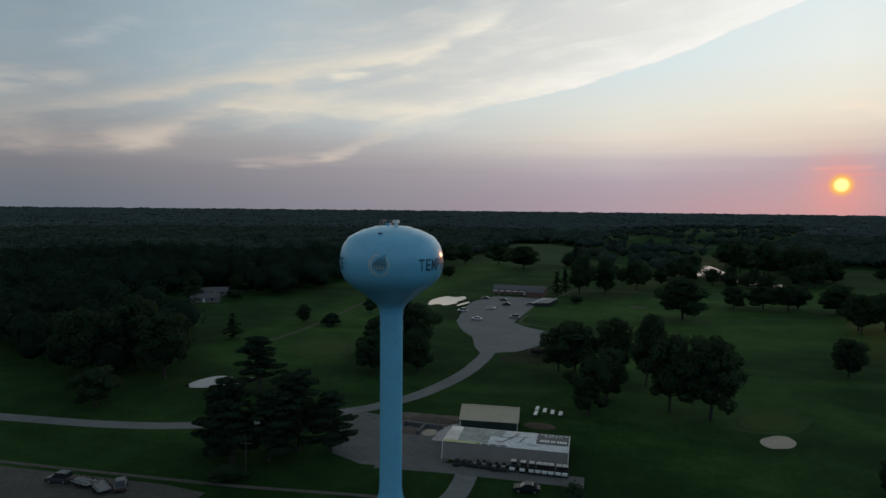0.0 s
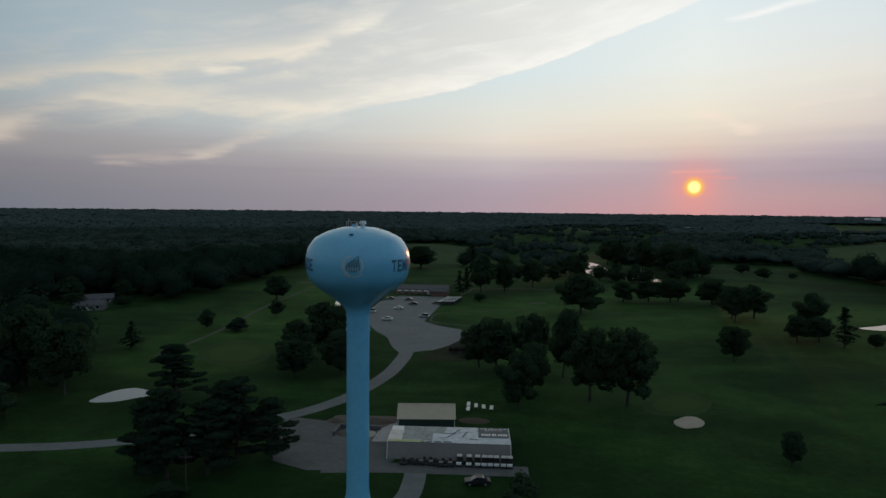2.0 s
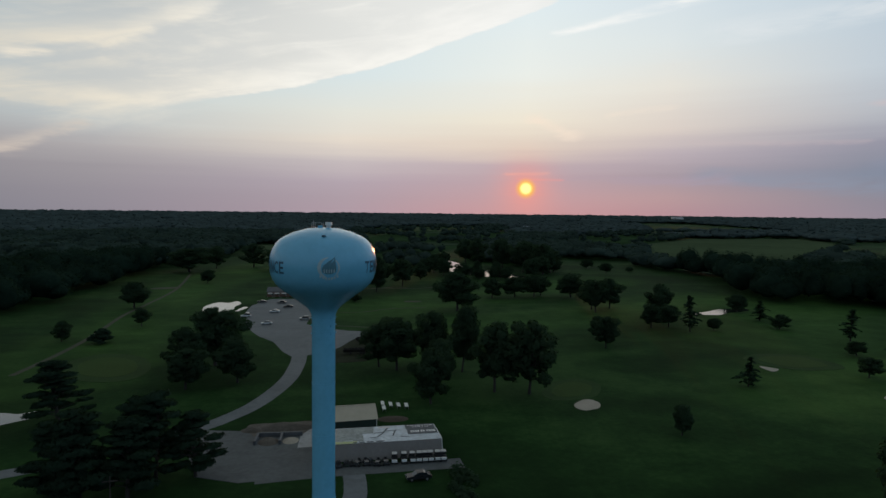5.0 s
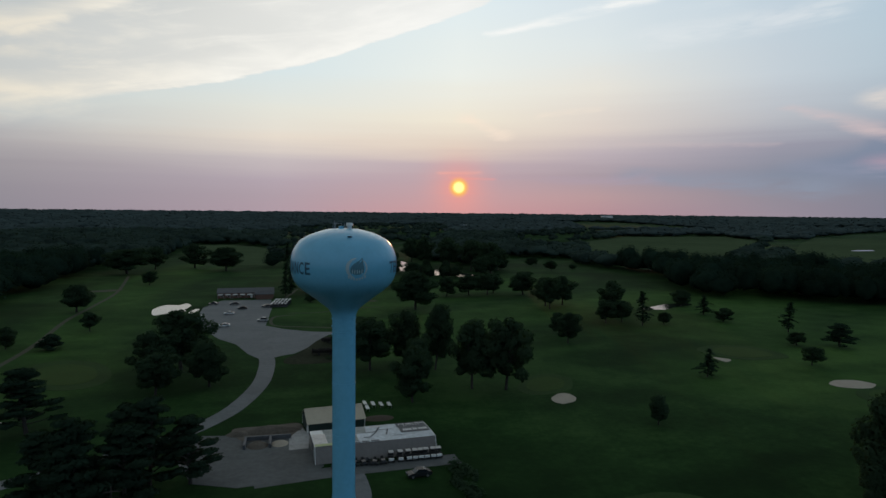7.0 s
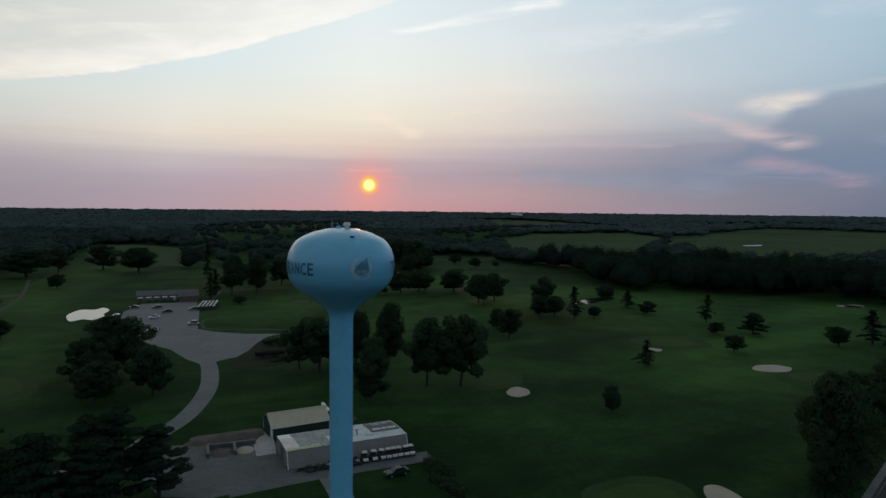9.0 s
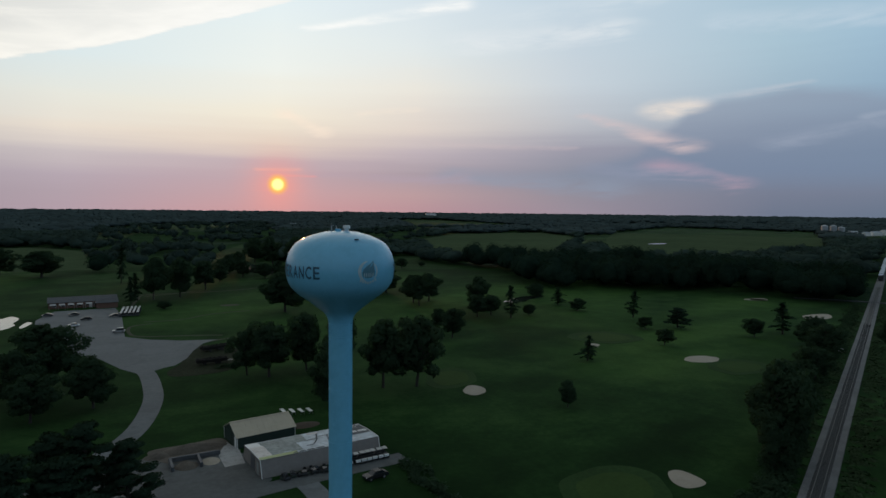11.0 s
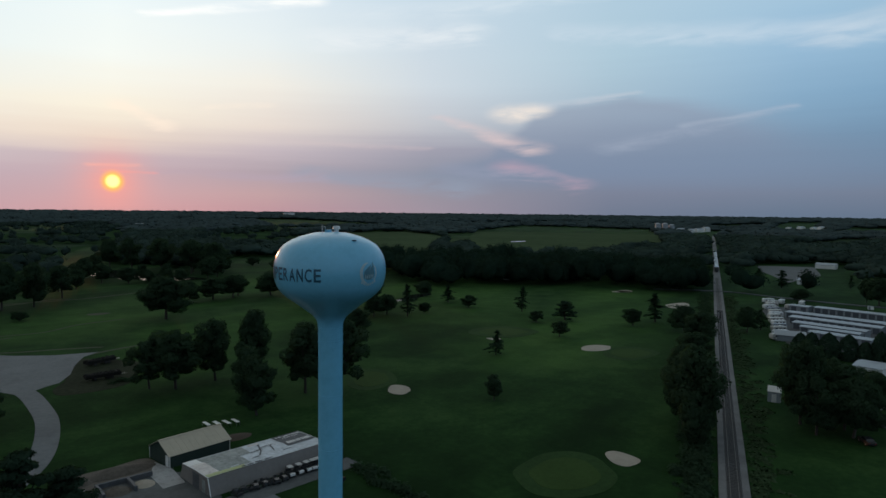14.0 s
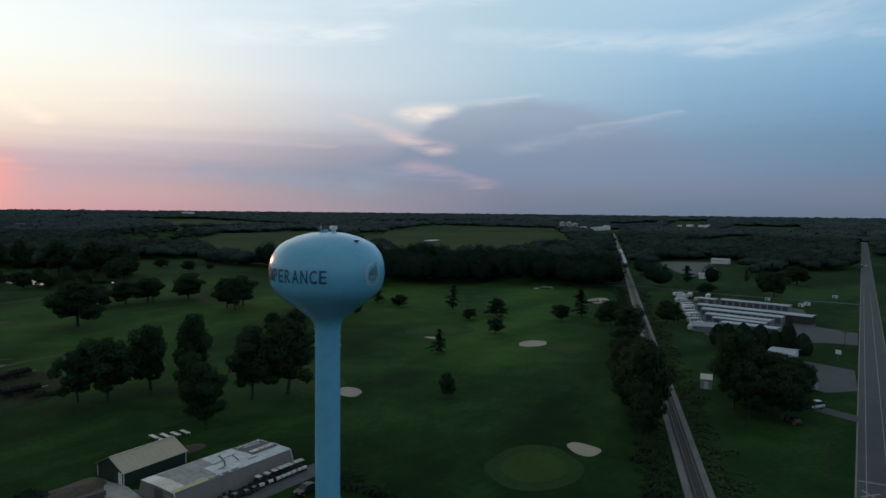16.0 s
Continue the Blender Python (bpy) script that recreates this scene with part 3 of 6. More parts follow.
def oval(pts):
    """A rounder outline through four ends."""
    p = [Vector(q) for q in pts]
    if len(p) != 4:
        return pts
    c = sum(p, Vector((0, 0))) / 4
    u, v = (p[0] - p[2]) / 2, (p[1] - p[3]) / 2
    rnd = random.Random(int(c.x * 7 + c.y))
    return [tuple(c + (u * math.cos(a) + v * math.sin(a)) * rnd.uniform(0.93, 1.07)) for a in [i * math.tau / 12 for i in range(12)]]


SANDS = {
    "pale sand bunker beside a green": [[(27.9, 149.6), (32.8, 153.0), (33.9, 147.9), (28.9, 144.8)], [(34.5, 86.1), (37.3, 85.2), (36.8, 79.6), (32.2, 79.4), (31.6, 82.4)],
        [(113, 149), (122.5, 148.6), (122.0, 142.3), (113.5, 142.6)], [(99.6, 183), (103.3, 179.0), (99.5, 176.4)], [(266, 236), (273.7, 230.5), (271, 226), (263, 231)]],
    "small pale sand bunker on the fairway": [[(267.1, 233.6), (265.9, 227.7), (274.5, 228.0), (275.8, 234.0)]],
}
for label, outs in SANDS.items():
    for pts in outs:
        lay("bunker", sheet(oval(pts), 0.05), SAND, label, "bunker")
for pts in ([(15.7, 89.9), (26.8, 89.3), (24.0, 80.4), (13.7, 81.3)], [(25.9, 163.6), (34.9, 170), (36.5, 161.6), (28.1, 155.8)], [(-109.5, 198.8), (-106, 210), (-94.1, 202.5), (-95.4, 184)],
            [(114.8, 137.7), (126.4, 137.3), (125.1, 128.8), (112.8, 129.1)], [(107, 194), (121, 193), (121, 181), (108, 183)]):
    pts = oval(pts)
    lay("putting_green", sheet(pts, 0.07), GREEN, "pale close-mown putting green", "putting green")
    c = np.mean(pts, 0)
    lay("green_fringe", sheet([tuple(c + (np.array(q) - c) * 1.45) for q in pts], 0.045), FRINGE, "mown collar round the putting green", "fringe")
for pts in ([(403, 931), (602, 1157), (849, 1170), (735, 905), (330, 485), (268, 462), (252, 530), (275, 640)], [(770, 880), (1036, 1129), (1538, 1423), (1586, 968), (800, 490), (669, 445), (500, 430), (362, 450)], [(880, 1900), (1080, 1780), (1300, 2500), (1000, 2600)], [(-150, 706), (-172, 880), (-112, 891), (-67, 800), (-58, 560), (-110, 560)]):
    lay("field", sheet(pts, 0.06, False), FIELD, "pale green crop field between the woods", "field")
for pts in ([(-60, 640), (10, 560), (60, 720), (110, 860), (200, 1000), (280, 1250), (420, 1900), (700, 2600), (250, 2600), (60, 1500), (-60, 900)], [(300, 640), (560, 1180), (900, 1480), (640, 1480), (420, 1250), (240, 900)]):
    lay("pasture", sheet(pts, 0.04, False), PASTURE, "rough half-open pasture beyond the pond", "pasture")
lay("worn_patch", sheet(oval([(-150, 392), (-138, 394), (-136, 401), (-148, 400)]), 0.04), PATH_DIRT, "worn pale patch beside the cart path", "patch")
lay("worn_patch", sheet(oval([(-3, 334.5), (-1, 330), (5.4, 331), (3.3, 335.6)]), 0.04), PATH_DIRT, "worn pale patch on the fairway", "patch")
lay("gravel_lot", sheet([(411, 186), (494, 239), (547, 263), (574, 222), (490, 190)], 0.05, False), mat("pale_grey_gravel", (0.088, 0.094, 0.094), 0.95, 0.2, 0.1, 1.2), "pale gravel lot among the trees", "lot")
lay("storage_yard", sheet([(180, 104), (262, 146), (292, 140), (284, 88), (236, 74), (196, 76), (172, 92)], 0.05, False), ROAD, "dark asphalt yard of the storage units", "yard")
lay("pavement", sheet([(155, 66), (151, 49.5), (124, 45.5), (116, 52), (119, 57), (140, 63)], 0.05, False), ROAD, "asphalt forecourt beside the road", "forecourt")
lay("pavement", sheet([(221, 86), (232, 74), (226, 57.5), (197, 54), (194, 64), (189, 70)], 0.055, False), ROAD, "dark asphalt forecourt of the storage office", "forecourt")
lay("pavement", ribbon([(99.5, 54), (97.3, 48), (95, 41)], 5.0, 0.05), ROAD, "asphalt drive of the house", "drive")
lay("yard_dirt", sheet([(-30, 243), (-22, 238), (-13, 226), (-16, 214), (-24, 200), (-38, 199), (-40, 206), (-35, 216), (-33, 230)], 0.04), mat("trodden_dirt", (0.024, 0.030, 0.017), 0.95, 0.35, 0.1, 0.8, spec=0.05), "dark trodden dirt beside the car park", "dirt")
lay("yard_dirt", sheet([(-50, 141), (-42, 142), (-36, 142.5), (-35.3, 136), (-41, 134), (-47, 133)], 0.055), DIRT, "bare brown dirt behind the yard", "dirt")
lay("pavement", sheet([(-38, 133.5), (-35.3, 139.5), (-33.8, 134), (-34.2, 126.6), (-38, 126.4)], 0.07, False), CONCRETE, "pale concrete slab beside the barn", "slab")
lay("pond", sheet([(-112.8, 142.5), (-112.6, 151), (-109, 155), (-104, 154), (-100.5, 156), (-99.5, 151), (-103, 147), (-107, 143)], 0.03), WATER, "small still pond that mirrors the sky", "pond")
lay("pond", sheet([(-101, 312), (-102, 322), (-99, 334), (-93, 333), (-90, 338), (-86.5, 330), (-87.5, 318), (-86.5, 312), (-90, 303), (-94, 306), (-98, 302)], 0.03), WATER, "pale pond beside the car park", "pond")
lay("pond", sheet([(-84.6, 306), (-83, 318), (-80.8, 316), (-83, 305)], 0.03), WATER, "narrow end of the pond beside the car park", "pond")
lay("pond", sheet([(34, 566), (40, 522), (50, 485), (66, 459), (90, 445), (97, 452), (84, 490), (68, 530), (60, 600), (46, 610)], 0.03), WATER, "far pond that mirrors the sky", "pond")
lay("pond", sheet([(690, 704), (712, 716), (736, 716), (728, 704), (704, 696)], 0.08), WATER, "narrow farm pond in the crop field", "pond")
lay("pond", sheet([(133, 284), (144, 291), (154, 297), (167, 298), (166, 292), (152, 286), (143, 280)], 0.03), WATER, "narrow pond on the golf course", "pond")
# pale patch drawn with the sand material, dark leafy clumps set on it
lay("bunker", sheet([(230, 178), (238, 185), (253, 183), (246, 176), (233, 174)], 0.05), SAND, "pale sand-coloured patch with dark clumps in it", "bunker")

# ---- the water tower ----
PROFILE = [(0, 45.6), (2.1, 45.45), (3.8, 45.0), (4.95, 44.5), (5.8, 44.0), (6.3, 43.4), (6.72, 42.7), (7.02, 41.7), (7.1, 40.55), (6.97, 39.5), (6.75, 38.8), (6.4, 38.2), (5.92, 37.7), (5.37, 37.2), (4.7, 36.75), (3.95, 36.2), (3.25, 35.65), (2.62, 35.15), (2.1, 34.7), (1.78, 34.2), (1.62, 33.7), (1.57, 33.2)]


def tank_radius(z):
    zs, rs = [q[1] for q in PROFILE[::-1]], [q[0] for q in PROFILE[::-1]]
    return float(np.interp(z, zs, rs))


def lathe(profile, n=72):
    bm = bmesh.new()
    rows = [[bm.verts.new((r * math.cos(i * math.tau / n), r * math.sin(i * math.tau / n), z)) for i in range(n)] if r > 0 else [bm.verts.new((0, 0, z))] for r, z in profile]
    for a, b in zip(rows, rows[1:]):
        for i in range(n):
            if len(a) == 1:
                bm.faces.new((a[0], b[i], b[(i + 1) % n]))
            else:
                bm.faces.new((a[i], b[i], b[(i + 1) % n], a[(i + 1) % n]))
    bmesh.ops.recalc_face_normals(bm, faces=bm.faces)
    return bm


def on_tank(me, az, z0, lift=0.03):
    """Bends a flat mesh (x across, y up) round the tank, centred at compass azimuth az and height z0."""
    for v in me.vertices:
        z = z0 + v.co.y
        r = tank_radius(z) + lift
        g = radians(az) - v.co.x / 7.0
        v.co = (r * math.sin(g), r * math.cos(g), z)


def glyph(ch, size, width):
    cu = bpy.data.curves.new("letter", "FONT")
    cu.body, cu.size, cu.align_x, cu.resolution_u, cu.offset = ch, size, "CENTER", 3, 0.035
    ob = bpy.data.objects.new("letter", cu)
    scene.collection.objects.link(ob)
    dg = bpy.context.evaluated_depsgraph_get()
    me = bpy.data.meshes.new_from_object(ob.evaluated_get(dg))
    bpy.data.objects.remove(ob)
    bm = bmesh.new()
    bm.from_mesh(me)
    bmesh.ops.triangulate(bm, faces=bm.faces)
    bmesh.ops.subdivide_edges(bm, edges=bm.edges, cuts=2, use_grid_fill=True)
    bm.to_mesh(me)
    bm.free()
    xs = [v.co.x for v in me.vertices]
    k, mid = width / (max(xs) - min(xs)), (max(xs) + min(xs)) / 2
    for v in me.vertices:
        v.co.x = (v.co.x - mid) * k
    return me


def make_tower():
    t = thing("water_tower", "light blue spheroid water tower with dark blue lettering on its tank", "water tower", pose(AXIS[0], AXIS[1], 0))
    part("tank", lathe(PROFILE), TANK, t, smooth=True)
    part("stem", lathe([(1.57, 33.3), (1.57, 9.2), (1.66, 8.2), (1.9, 7.0), (2.4, 5.4), (3.1, 3.4), (3.9, 1.1), (4.05, 0.0)]), TANK, t, smooth=True)
    for z in (33.25, 31.6, 24.5, 17.4):
        part("weld_band", lathe([(1.57, z + 0.07), (1.60, z + 0.05), (1.60, z - 0.05), (1.57, z - 0.07)]), TANK, t)
    for c in (264.6, 84.7):
        for i, ch in enumerate("TEMPERANCE"):
            me = glyph(ch, 2.18, 0.86 if ch != "M" else 0.98)
            on_tank(me, c + (4.5 - i) * 8.95, 39.85, 0.04)
            me.materials.append(NAVY)
            new("letter", me).parent = t
    return t


make_tower()

# ---- barn and shed ----


def make_barn():
    t = thing("barn", "dark green metal barn with a tan gable roof", "barn", pose(-28.5, 139.5, 0, 0, 0, 7.5))
    x0, x1, y0, y1, e, r = -6.15, 6.15, -4.03, 4.03, 2.3, 4.2
    part("wall", prism([(y0, 0), (y1, 0), (y1, e), (0, r), (y0, e)], x0, x1), DARK_GREEN, t)
    for ye in (y0 - 0.3, y1 + 0.3):
        ze = e - 0.3 * (r - e) / y1
        part("roof", prism([(ye, ze + 0.05), (ye, ze + 0.13), (0, r + 0.16), (0, r + 0.07)], x0 - 0.3, x1 + 0.3), TAN_ROOF, t)
        for i in range(11):
            x = x0 + 0.2 + i * 1.18
            part("roof_rib", prism([(ye, ze + 0.13), (ye, ze + 0.16), (0, r + 0.19), (0, r + 0.16)], x, x + 0.05), TAN_ROOF, t)
    part("ridge_cap", box(x0 - 0.31, x1 + 0.31, -0.18, 0.18, r + 0.12, r + 0.21, 0.02), TAN_ROOF, t)
    for x in (x0, x1):
        for y in (y0, y1):
            part("corner_trim", box(x - 0.06, x + 0.06, y - 0.06, y + 0.06, 0, e - 0.1), WHITE, t)
    part("door", box(x0 - 0.05, x0 + 0.02, y0 + 0.5, y0 + 1.6, 0.02, 2.1), WHITE, t, "white side door")
    part("garage_door", box(x0 - 0.04, x0 + 0.02, -0.6, 2.6, 0.02, 2.4), DARK_GREEN, t)


make_barn()

TARP_PALE = mat("pale_tarp", (0.50, 0.54, 0.58), 0.6, 0.25, 0.35, 1.2, stain=(0.27, 0.31, 0.33))
TARP_CREAM = mat("cream_tarp", (0.60, 0.56, 0.53), 0.6, 0.15, 0.4, 2.0, stain=(0.42, 0.36, 0.35))
TARP_YELLOW = mat("yellow_green_tarp", (0.42, 0.46, 0.22), 0.7, 0.2, 0.6, 2.5, stain=(0.36, 0.36, 0.32))
TARP_DARK = mat("dark_grey_tarp", (0.085, 0.09, 0.10), 0.7, 0.2, 0.5, 2.0)
TARP_GREY = mat("grey_tarp", (0.27, 0.29, 0.28), 0.75, 0.3, 0.5, 1.6, stain=(0.16, 0.18, 0.17))


def make_shed():
    t = thing("shed", "long grey flat-topped shed roofed with a patchwork of billboard tarps", "shed", pose(-21.63, 124.7, 0, 0, 0, 4.25))
    L, base, top, zf, zb = 11.92, 5.9, 4.87, 3.0, 2.75
    part("wall", prism([(-base, 0), (base, 0), (top, zb), (0, zf + 0.05), (-top, zf)], -L, L), GREY_SIDING, t)
    for x in (-L, L):
        part("end_trim", prism([(-base - 0.06, 0), (-base + 0.12, 0), (-top + 0.1, zf), (-top - 0.06, zf + 0.03)], x - 0.06, x + 0.06), WHITE, t)
        part("end_trim", prism([(-top, zf - 0.05), (-top, zf + 0.08), (0, zf + 0.13), (top, zb + 0.08), (top, zb - 0.05), (0, zf)], x - 0.05, x + 0.05), WHITE, t)
    part("door", box(-L - 0.05, -L + 0.02, -1.6, 0.8, 0.02, 2.6), TARP_DARK, t, "dark end door")
    part("door", box(-L - 0.05, -L + 0.02, -3.9, -2.8, 0.02, 2.2), TARP_GREY, t)
    for i in range(11):
        x = -L + 1.1 + i * 2.16
        part("seam", prism([(-base - 0.02, 0), (-base + 0.05, 0), (-top + 0.05, zf - 0.05), (-top - 0.02, zf - 0.05)], x, x + 0.05), GREY_SIDING, t)

    def tarp(u0, u1, v0, v1, material, lift, skew=0.0, label=""):
        """A sheet from u0 to u1 along the roof and v0 to v1 from its front to its back edge."""
        bm = bmesh.new()
        xa, xb, ya, yb = -L + 2 * L * u0, -L + 2 * L * u1, -top + 2 * top * v0, -top + 2 * top * v1
        n, m = max(2, int((xb - xa) / 0.5)), max(2, int((yb - ya) / 0.5))
        rows = []
        for i in range(n + 1):
            row = []
            for j in range(m + 1):
                x, y = xa + (xb - xa) * i / n + skew * j / m, ya + (yb - ya) * j / m
                x += 0.16 * noise.noise((j * 0.9, xa, 3)) if i in (0, n) else 0
                y += 0.12 * noise.noise((i * 0.8, ya, 7)) if j in (0, m) else 0
                x = min(max(x, -L - 0.02), L + 0.02)
                z = zf + 0.05 * (1 + y / top) if y < 0 else zf + 0.05 - (zf + 0.05 - zb) * y / top
                row.append(bm.verts.new((x, y, z + lift + 0.02 * noise.noise((x, y, 1)))))
            rows.append(row)
        for a, b in zip(rows, rows[1:]):
            for j in range(m):
                bm.faces.new((a[j], b[j], b[j + 1], a[j + 1]))
        return part("tarp", bm, material, t, label)

    tarp(0, 1, 0, 1, TARP_PALE, 0.035, label="pale blue-grey printed tarp")
    tarp(0.002, 0.10, 0.72, 0.99, WHITE, 0.085, label="white corner tarp")
    tarp(0.002, 0.11, 0.12, 0.72, TARP_CREAM, 0.08, label="cream tarp")
    tarp(0.002, 0.30, 0.0, 0.12, TARP_YELLOW, 0.10, label="yellow-green strip of tarp")
    tarp(0.10, 0.36, 0.10, 0.97, TARP_GREY, 0.065, label="grey mottled tarp")
    tarp(0.34, 0.45, 0.52, 0.97, TARP_GREY, 0.07, 0.5)
    for u, w in ((0.27, 0.035), (0.315, 0.05), (0.38, 0.06), (0.455, 0.07)):
        tarp(u, u + w, 0.01, 0.06, TARP_DARK, 0.11)
    tarp(0.21, 0.27, 0.14, 0.17, TARP_PALE, 0.1)
    for u0, u1, v0, v1, k in ((0.43, 0.53, 0.50, 0.54, 0.7), (0.47, 0.485, 0.28, 0.50, 1.4), (0.53, 0.545, 0.54, 0.84, 1.2), (0.56, 0.66, 0.62, 0.65, 0.4), (0.60, 0.612, 0.30, 0.62, 0.9), (0.655, 0.73, 0.20, 0.23, 0.6), (0.40, 0.46, 0.24, 0.27, 0.5)):
        tarp(u0, u1, v0, v1, TARP_DARK, 0.09, k)
    tarp(0.50, 0.60, 0.86, 0.95, TARP_CREAM, 0.08, 0.3)
    tarp(0.74, 0.995, 0.32, 0.99, TARP_DARK, 0.09, label="dark grey tarp with rows of worn white lettering")
    for v, h, w, us in ((0.86, 0.06, 0.012, (0.76, 0.785, 0.80, 0.83, 0.85, 0.865, 0.89, 0.915, 0.93, 0.955, 0.97)), (0.75, 0.05, 0.010, (0.80, 0.82, 0.84, 0.86, 0.885, 0.91, 0.93)), (0.42, 0.12, 0.014, (0.765, 0.785, 0.805, 0.825, 0.855, 0.875, 0.905, 0.925, 0.945, 0.965))):
        for u in us:
            tarp(u, u + w, v, v + h, WHITE, 0.13)


make_shed()

# ---- trees ----


def limb(bm, a, b, r0, r1, n=7):
    d = Vector(b) - Vector(a)
    m = Matrix.Translation(Vector(a)) @ d.to_track_quat("Z", "Y").to_matrix().to_4x4()
    tube(r0, r1, 0, d.length, n, bm=bm, m=m)


def tree_parts(kind, seed, label, height, width):
    """One tree standing at the origin: a trunk with limbs and a crown of leaf clumps."""
    global RNG
    RNG = np.random.default_rng(seed)
    rnd = random.Random(seed)
    t = thing("tree", label, "tree")
    bm = bmesh.new()
    w, h = width / 2, height
    if kind == "conifer":
        limb(bm, (0, 0, 0), (0, 0, h * 0.95), h * 0.02, 0.03)
        c, nn = [], []
        z = 0.15 * h
        while z < h * 0.99:
            reach = w * min(1, 1.25 * (1 - z / h)) ** 0.75 * rnd.uniform(0.5, 1.15) + 0.15
            for _ in range(rnd.randint(4, 6)):
                a, L = rnd.uniform(0, math.tau), reach * rnd.uniform(0.4, 1.15)
                for s in np.linspace(0.15, 1, max(4, int(L * 5))):
                    for _ in range(2):
                        c.append((math.cos(a) * L * s + rnd.gauss(0, 0.16), math.sin(a) * L * s + rnd.gauss(0, 0.16), z - 0.22 * L * s * s + rnd.gauss(0, 0.09)))
                        nn.append((rnd.gauss(0, 0.5), rnd.gauss(0, 0.5), 1))
            z += h * rnd.uniform(0.03, 0.065)
        c, nn = np.array(c), unit(np.array(nn))
        part("trunk", bm, BARK, t)
        quads("crown", leaves(c, nn, 0.3), NEEDLE, t, unit(unit(c - (0, 0, 0.35 * h)) + nn * 0.8))
        return t
    if kind == "column":
        limb(bm, (0, 0, 0), (0, 0, h * 0.6), 0.12, 0.05)
        n = 1500
        u = RNG.uniform(0.02, 1, n)
        a = RNG.uniform(0, math.tau, n)
        r = w * np.sin(np.clip(u * 0.93 + 0.07, 0, 1) ** 0.75 * math.pi) ** 0.6 * RNG.uniform(0.75, 1.06, n)
        c = np.stack([r * np.cos(a), r * np.sin(a), u * h], 1)
        part("trunk", bm, BARK, t)
        quads("crown", leaves(c, unit(np.stack([np.cos(a), np.sin(a), 0.6 + 0 * a], 1) + RNG.normal(size=(n, 3)) * 0.4), 0.3), NEEDLE, t, unit(np.stack([np.cos(a), np.sin(a), 0.5 + 0 * a], 1) + RNG.normal(size=(n, 3)) * 0.2))
        return t
    flat = kind == "pine"
    low = 0.16 if flat else 0.25
    fork = h * (0.35 if not flat else 0.6)
    limb(bm, (0, 0, -0.2), (0.02 * h, 0, fork), h * 0.022, h * 0.015, 9)
    n_lobe = 28 if not flat else 30
    lobes = []
    for i in range(n_lobe):
        u = (i + rnd.uniform(0.2, 0.8)) / n_lobe
        zc = h * (low + (0.93 - low) * u)
        bulge = (1.0 - 0.82 * u) ** 0.8 if flat else math.sin(math.pi * (u * 0.74 + 0.17)) ** 0.6
        a = i * 2.4 + rnd.uniform(-0.5, 0.5)
        rr = w * bulge * rnd.uniform(0.25, 0.88) if u < 0.95 else 0.1 * w
        size = w * (rnd.uniform(0.17, 0.40) if not flat else rnd.uniform(0.18, 0.34)) * (0.75 + 0.35 * bulge)
        lobes.append((rr * math.cos(a), rr * math.sin(a), zc, size, size * (0.8 if not flat else 0.30)))
        limb(bm, (0.02 * h * zc / h, 0, min(fork, zc * 0.75)), (rr * 0.85 * math.cos(a), rr * 0.85 * math.sin(a), zc), h * 0.009, h * 0.003, 6)
    if not flat:
        lobes.append((0, 0, h * 0.58, w * 0.42, h * 0.20))
    limb(bm, (0.02 * h, 0, fork), (0, 0, h * 0.85), h * 0.015, h * 0.003)
    part("trunk", bm, BARK, t)
    cs, ns, rs = [], [], []
    for x, y, z, s, sz in lobes:
        n = int((560 if not flat else 900) * (s / (0.4 * w)) ** 2) + 60
        d = unit(RNG.normal(size=(n, 3)))
        r = RNG.uniform(0.5, 1.0, n) ** 0.5 * RNG.choice((1.0, 1.0, 1.0, 1.18), n) * (1 + 0.18 * np.sin(5 * d[:, 0] + x * 3) * np.cos(4 * d[:, 2] + y))
        p = d * r[:, None] * (s, s, sz) + (x, y, z)
        cs.append(p)
        ns.append(unit(d + (0, 0, 0.5) + RNG.normal(size=(n, 3)) * 0.6))
        rs.append(unit(d + (0, 0, 0.35) + 0.5 * unit(np.array([[x, y, z - 0.5 * h]])) + RNG.normal(size=(n, 3)) * 0.12))
    triangles("crown", leaves3(np.concatenate(cs), np.concatenate(ns), 0.29 if not flat else 0.21), LEAF if not flat else NEEDLE, np.concatenate(rs)).parent = t
    return t


KINDS = {
    "D": [tree_parts("broad", 11 + i, "dark green leafy tree with a full crown on the grass", 16, 12) for i in range(5)],
    "C": [tree_parts("conifer", 31 + i, "dark green pointed spruce on the grass", 11, 7) for i in range(2)],
    "P": [tree_parts("pine", 41 + i, "dark pine with spreading ragged branches", 14, 11) for i in range(3)],
    "S": [tree_parts("pine", 51, "low spreading tree on the fairway", 6, 8.5)],
    "A": [tree_parts("column", 61, "dark green arborvitae in a clipped row", 8, 5)],
}
SIZE = {"D": (16, 12), "C": (11, 7), "P": (14, 11), "S": (6, 8.5), "A": (8, 5)}
used = {k: 0 for k in KINDS}
spin = random.Random(3)


def plant(kind, group, rows):
    for x, y, h, w in rows:
        i, (h0, w0) = used[kind], SIZE[kind]
        used[kind] += 1
        lean = 1.0 if kind == "A" else 4.0
        m = pose(x, y, -0.1, spin.uniform(-lean, lean), spin.uniform(-lean, lean), spin.uniform(0, 360)) @ Matrix.Diagonal((spin.uniform(1.0, 1.24) * w / w0, spin.uniform(1.0, 1.24) * w / w0, h / h0, 1))
        src = KINDS[kind][i % len(KINDS[kind])]
        ob = src if i < len(KINDS[kind]) else copy_thing(src, m)
        ob.matrix_basis = m
        ob["group"] = group


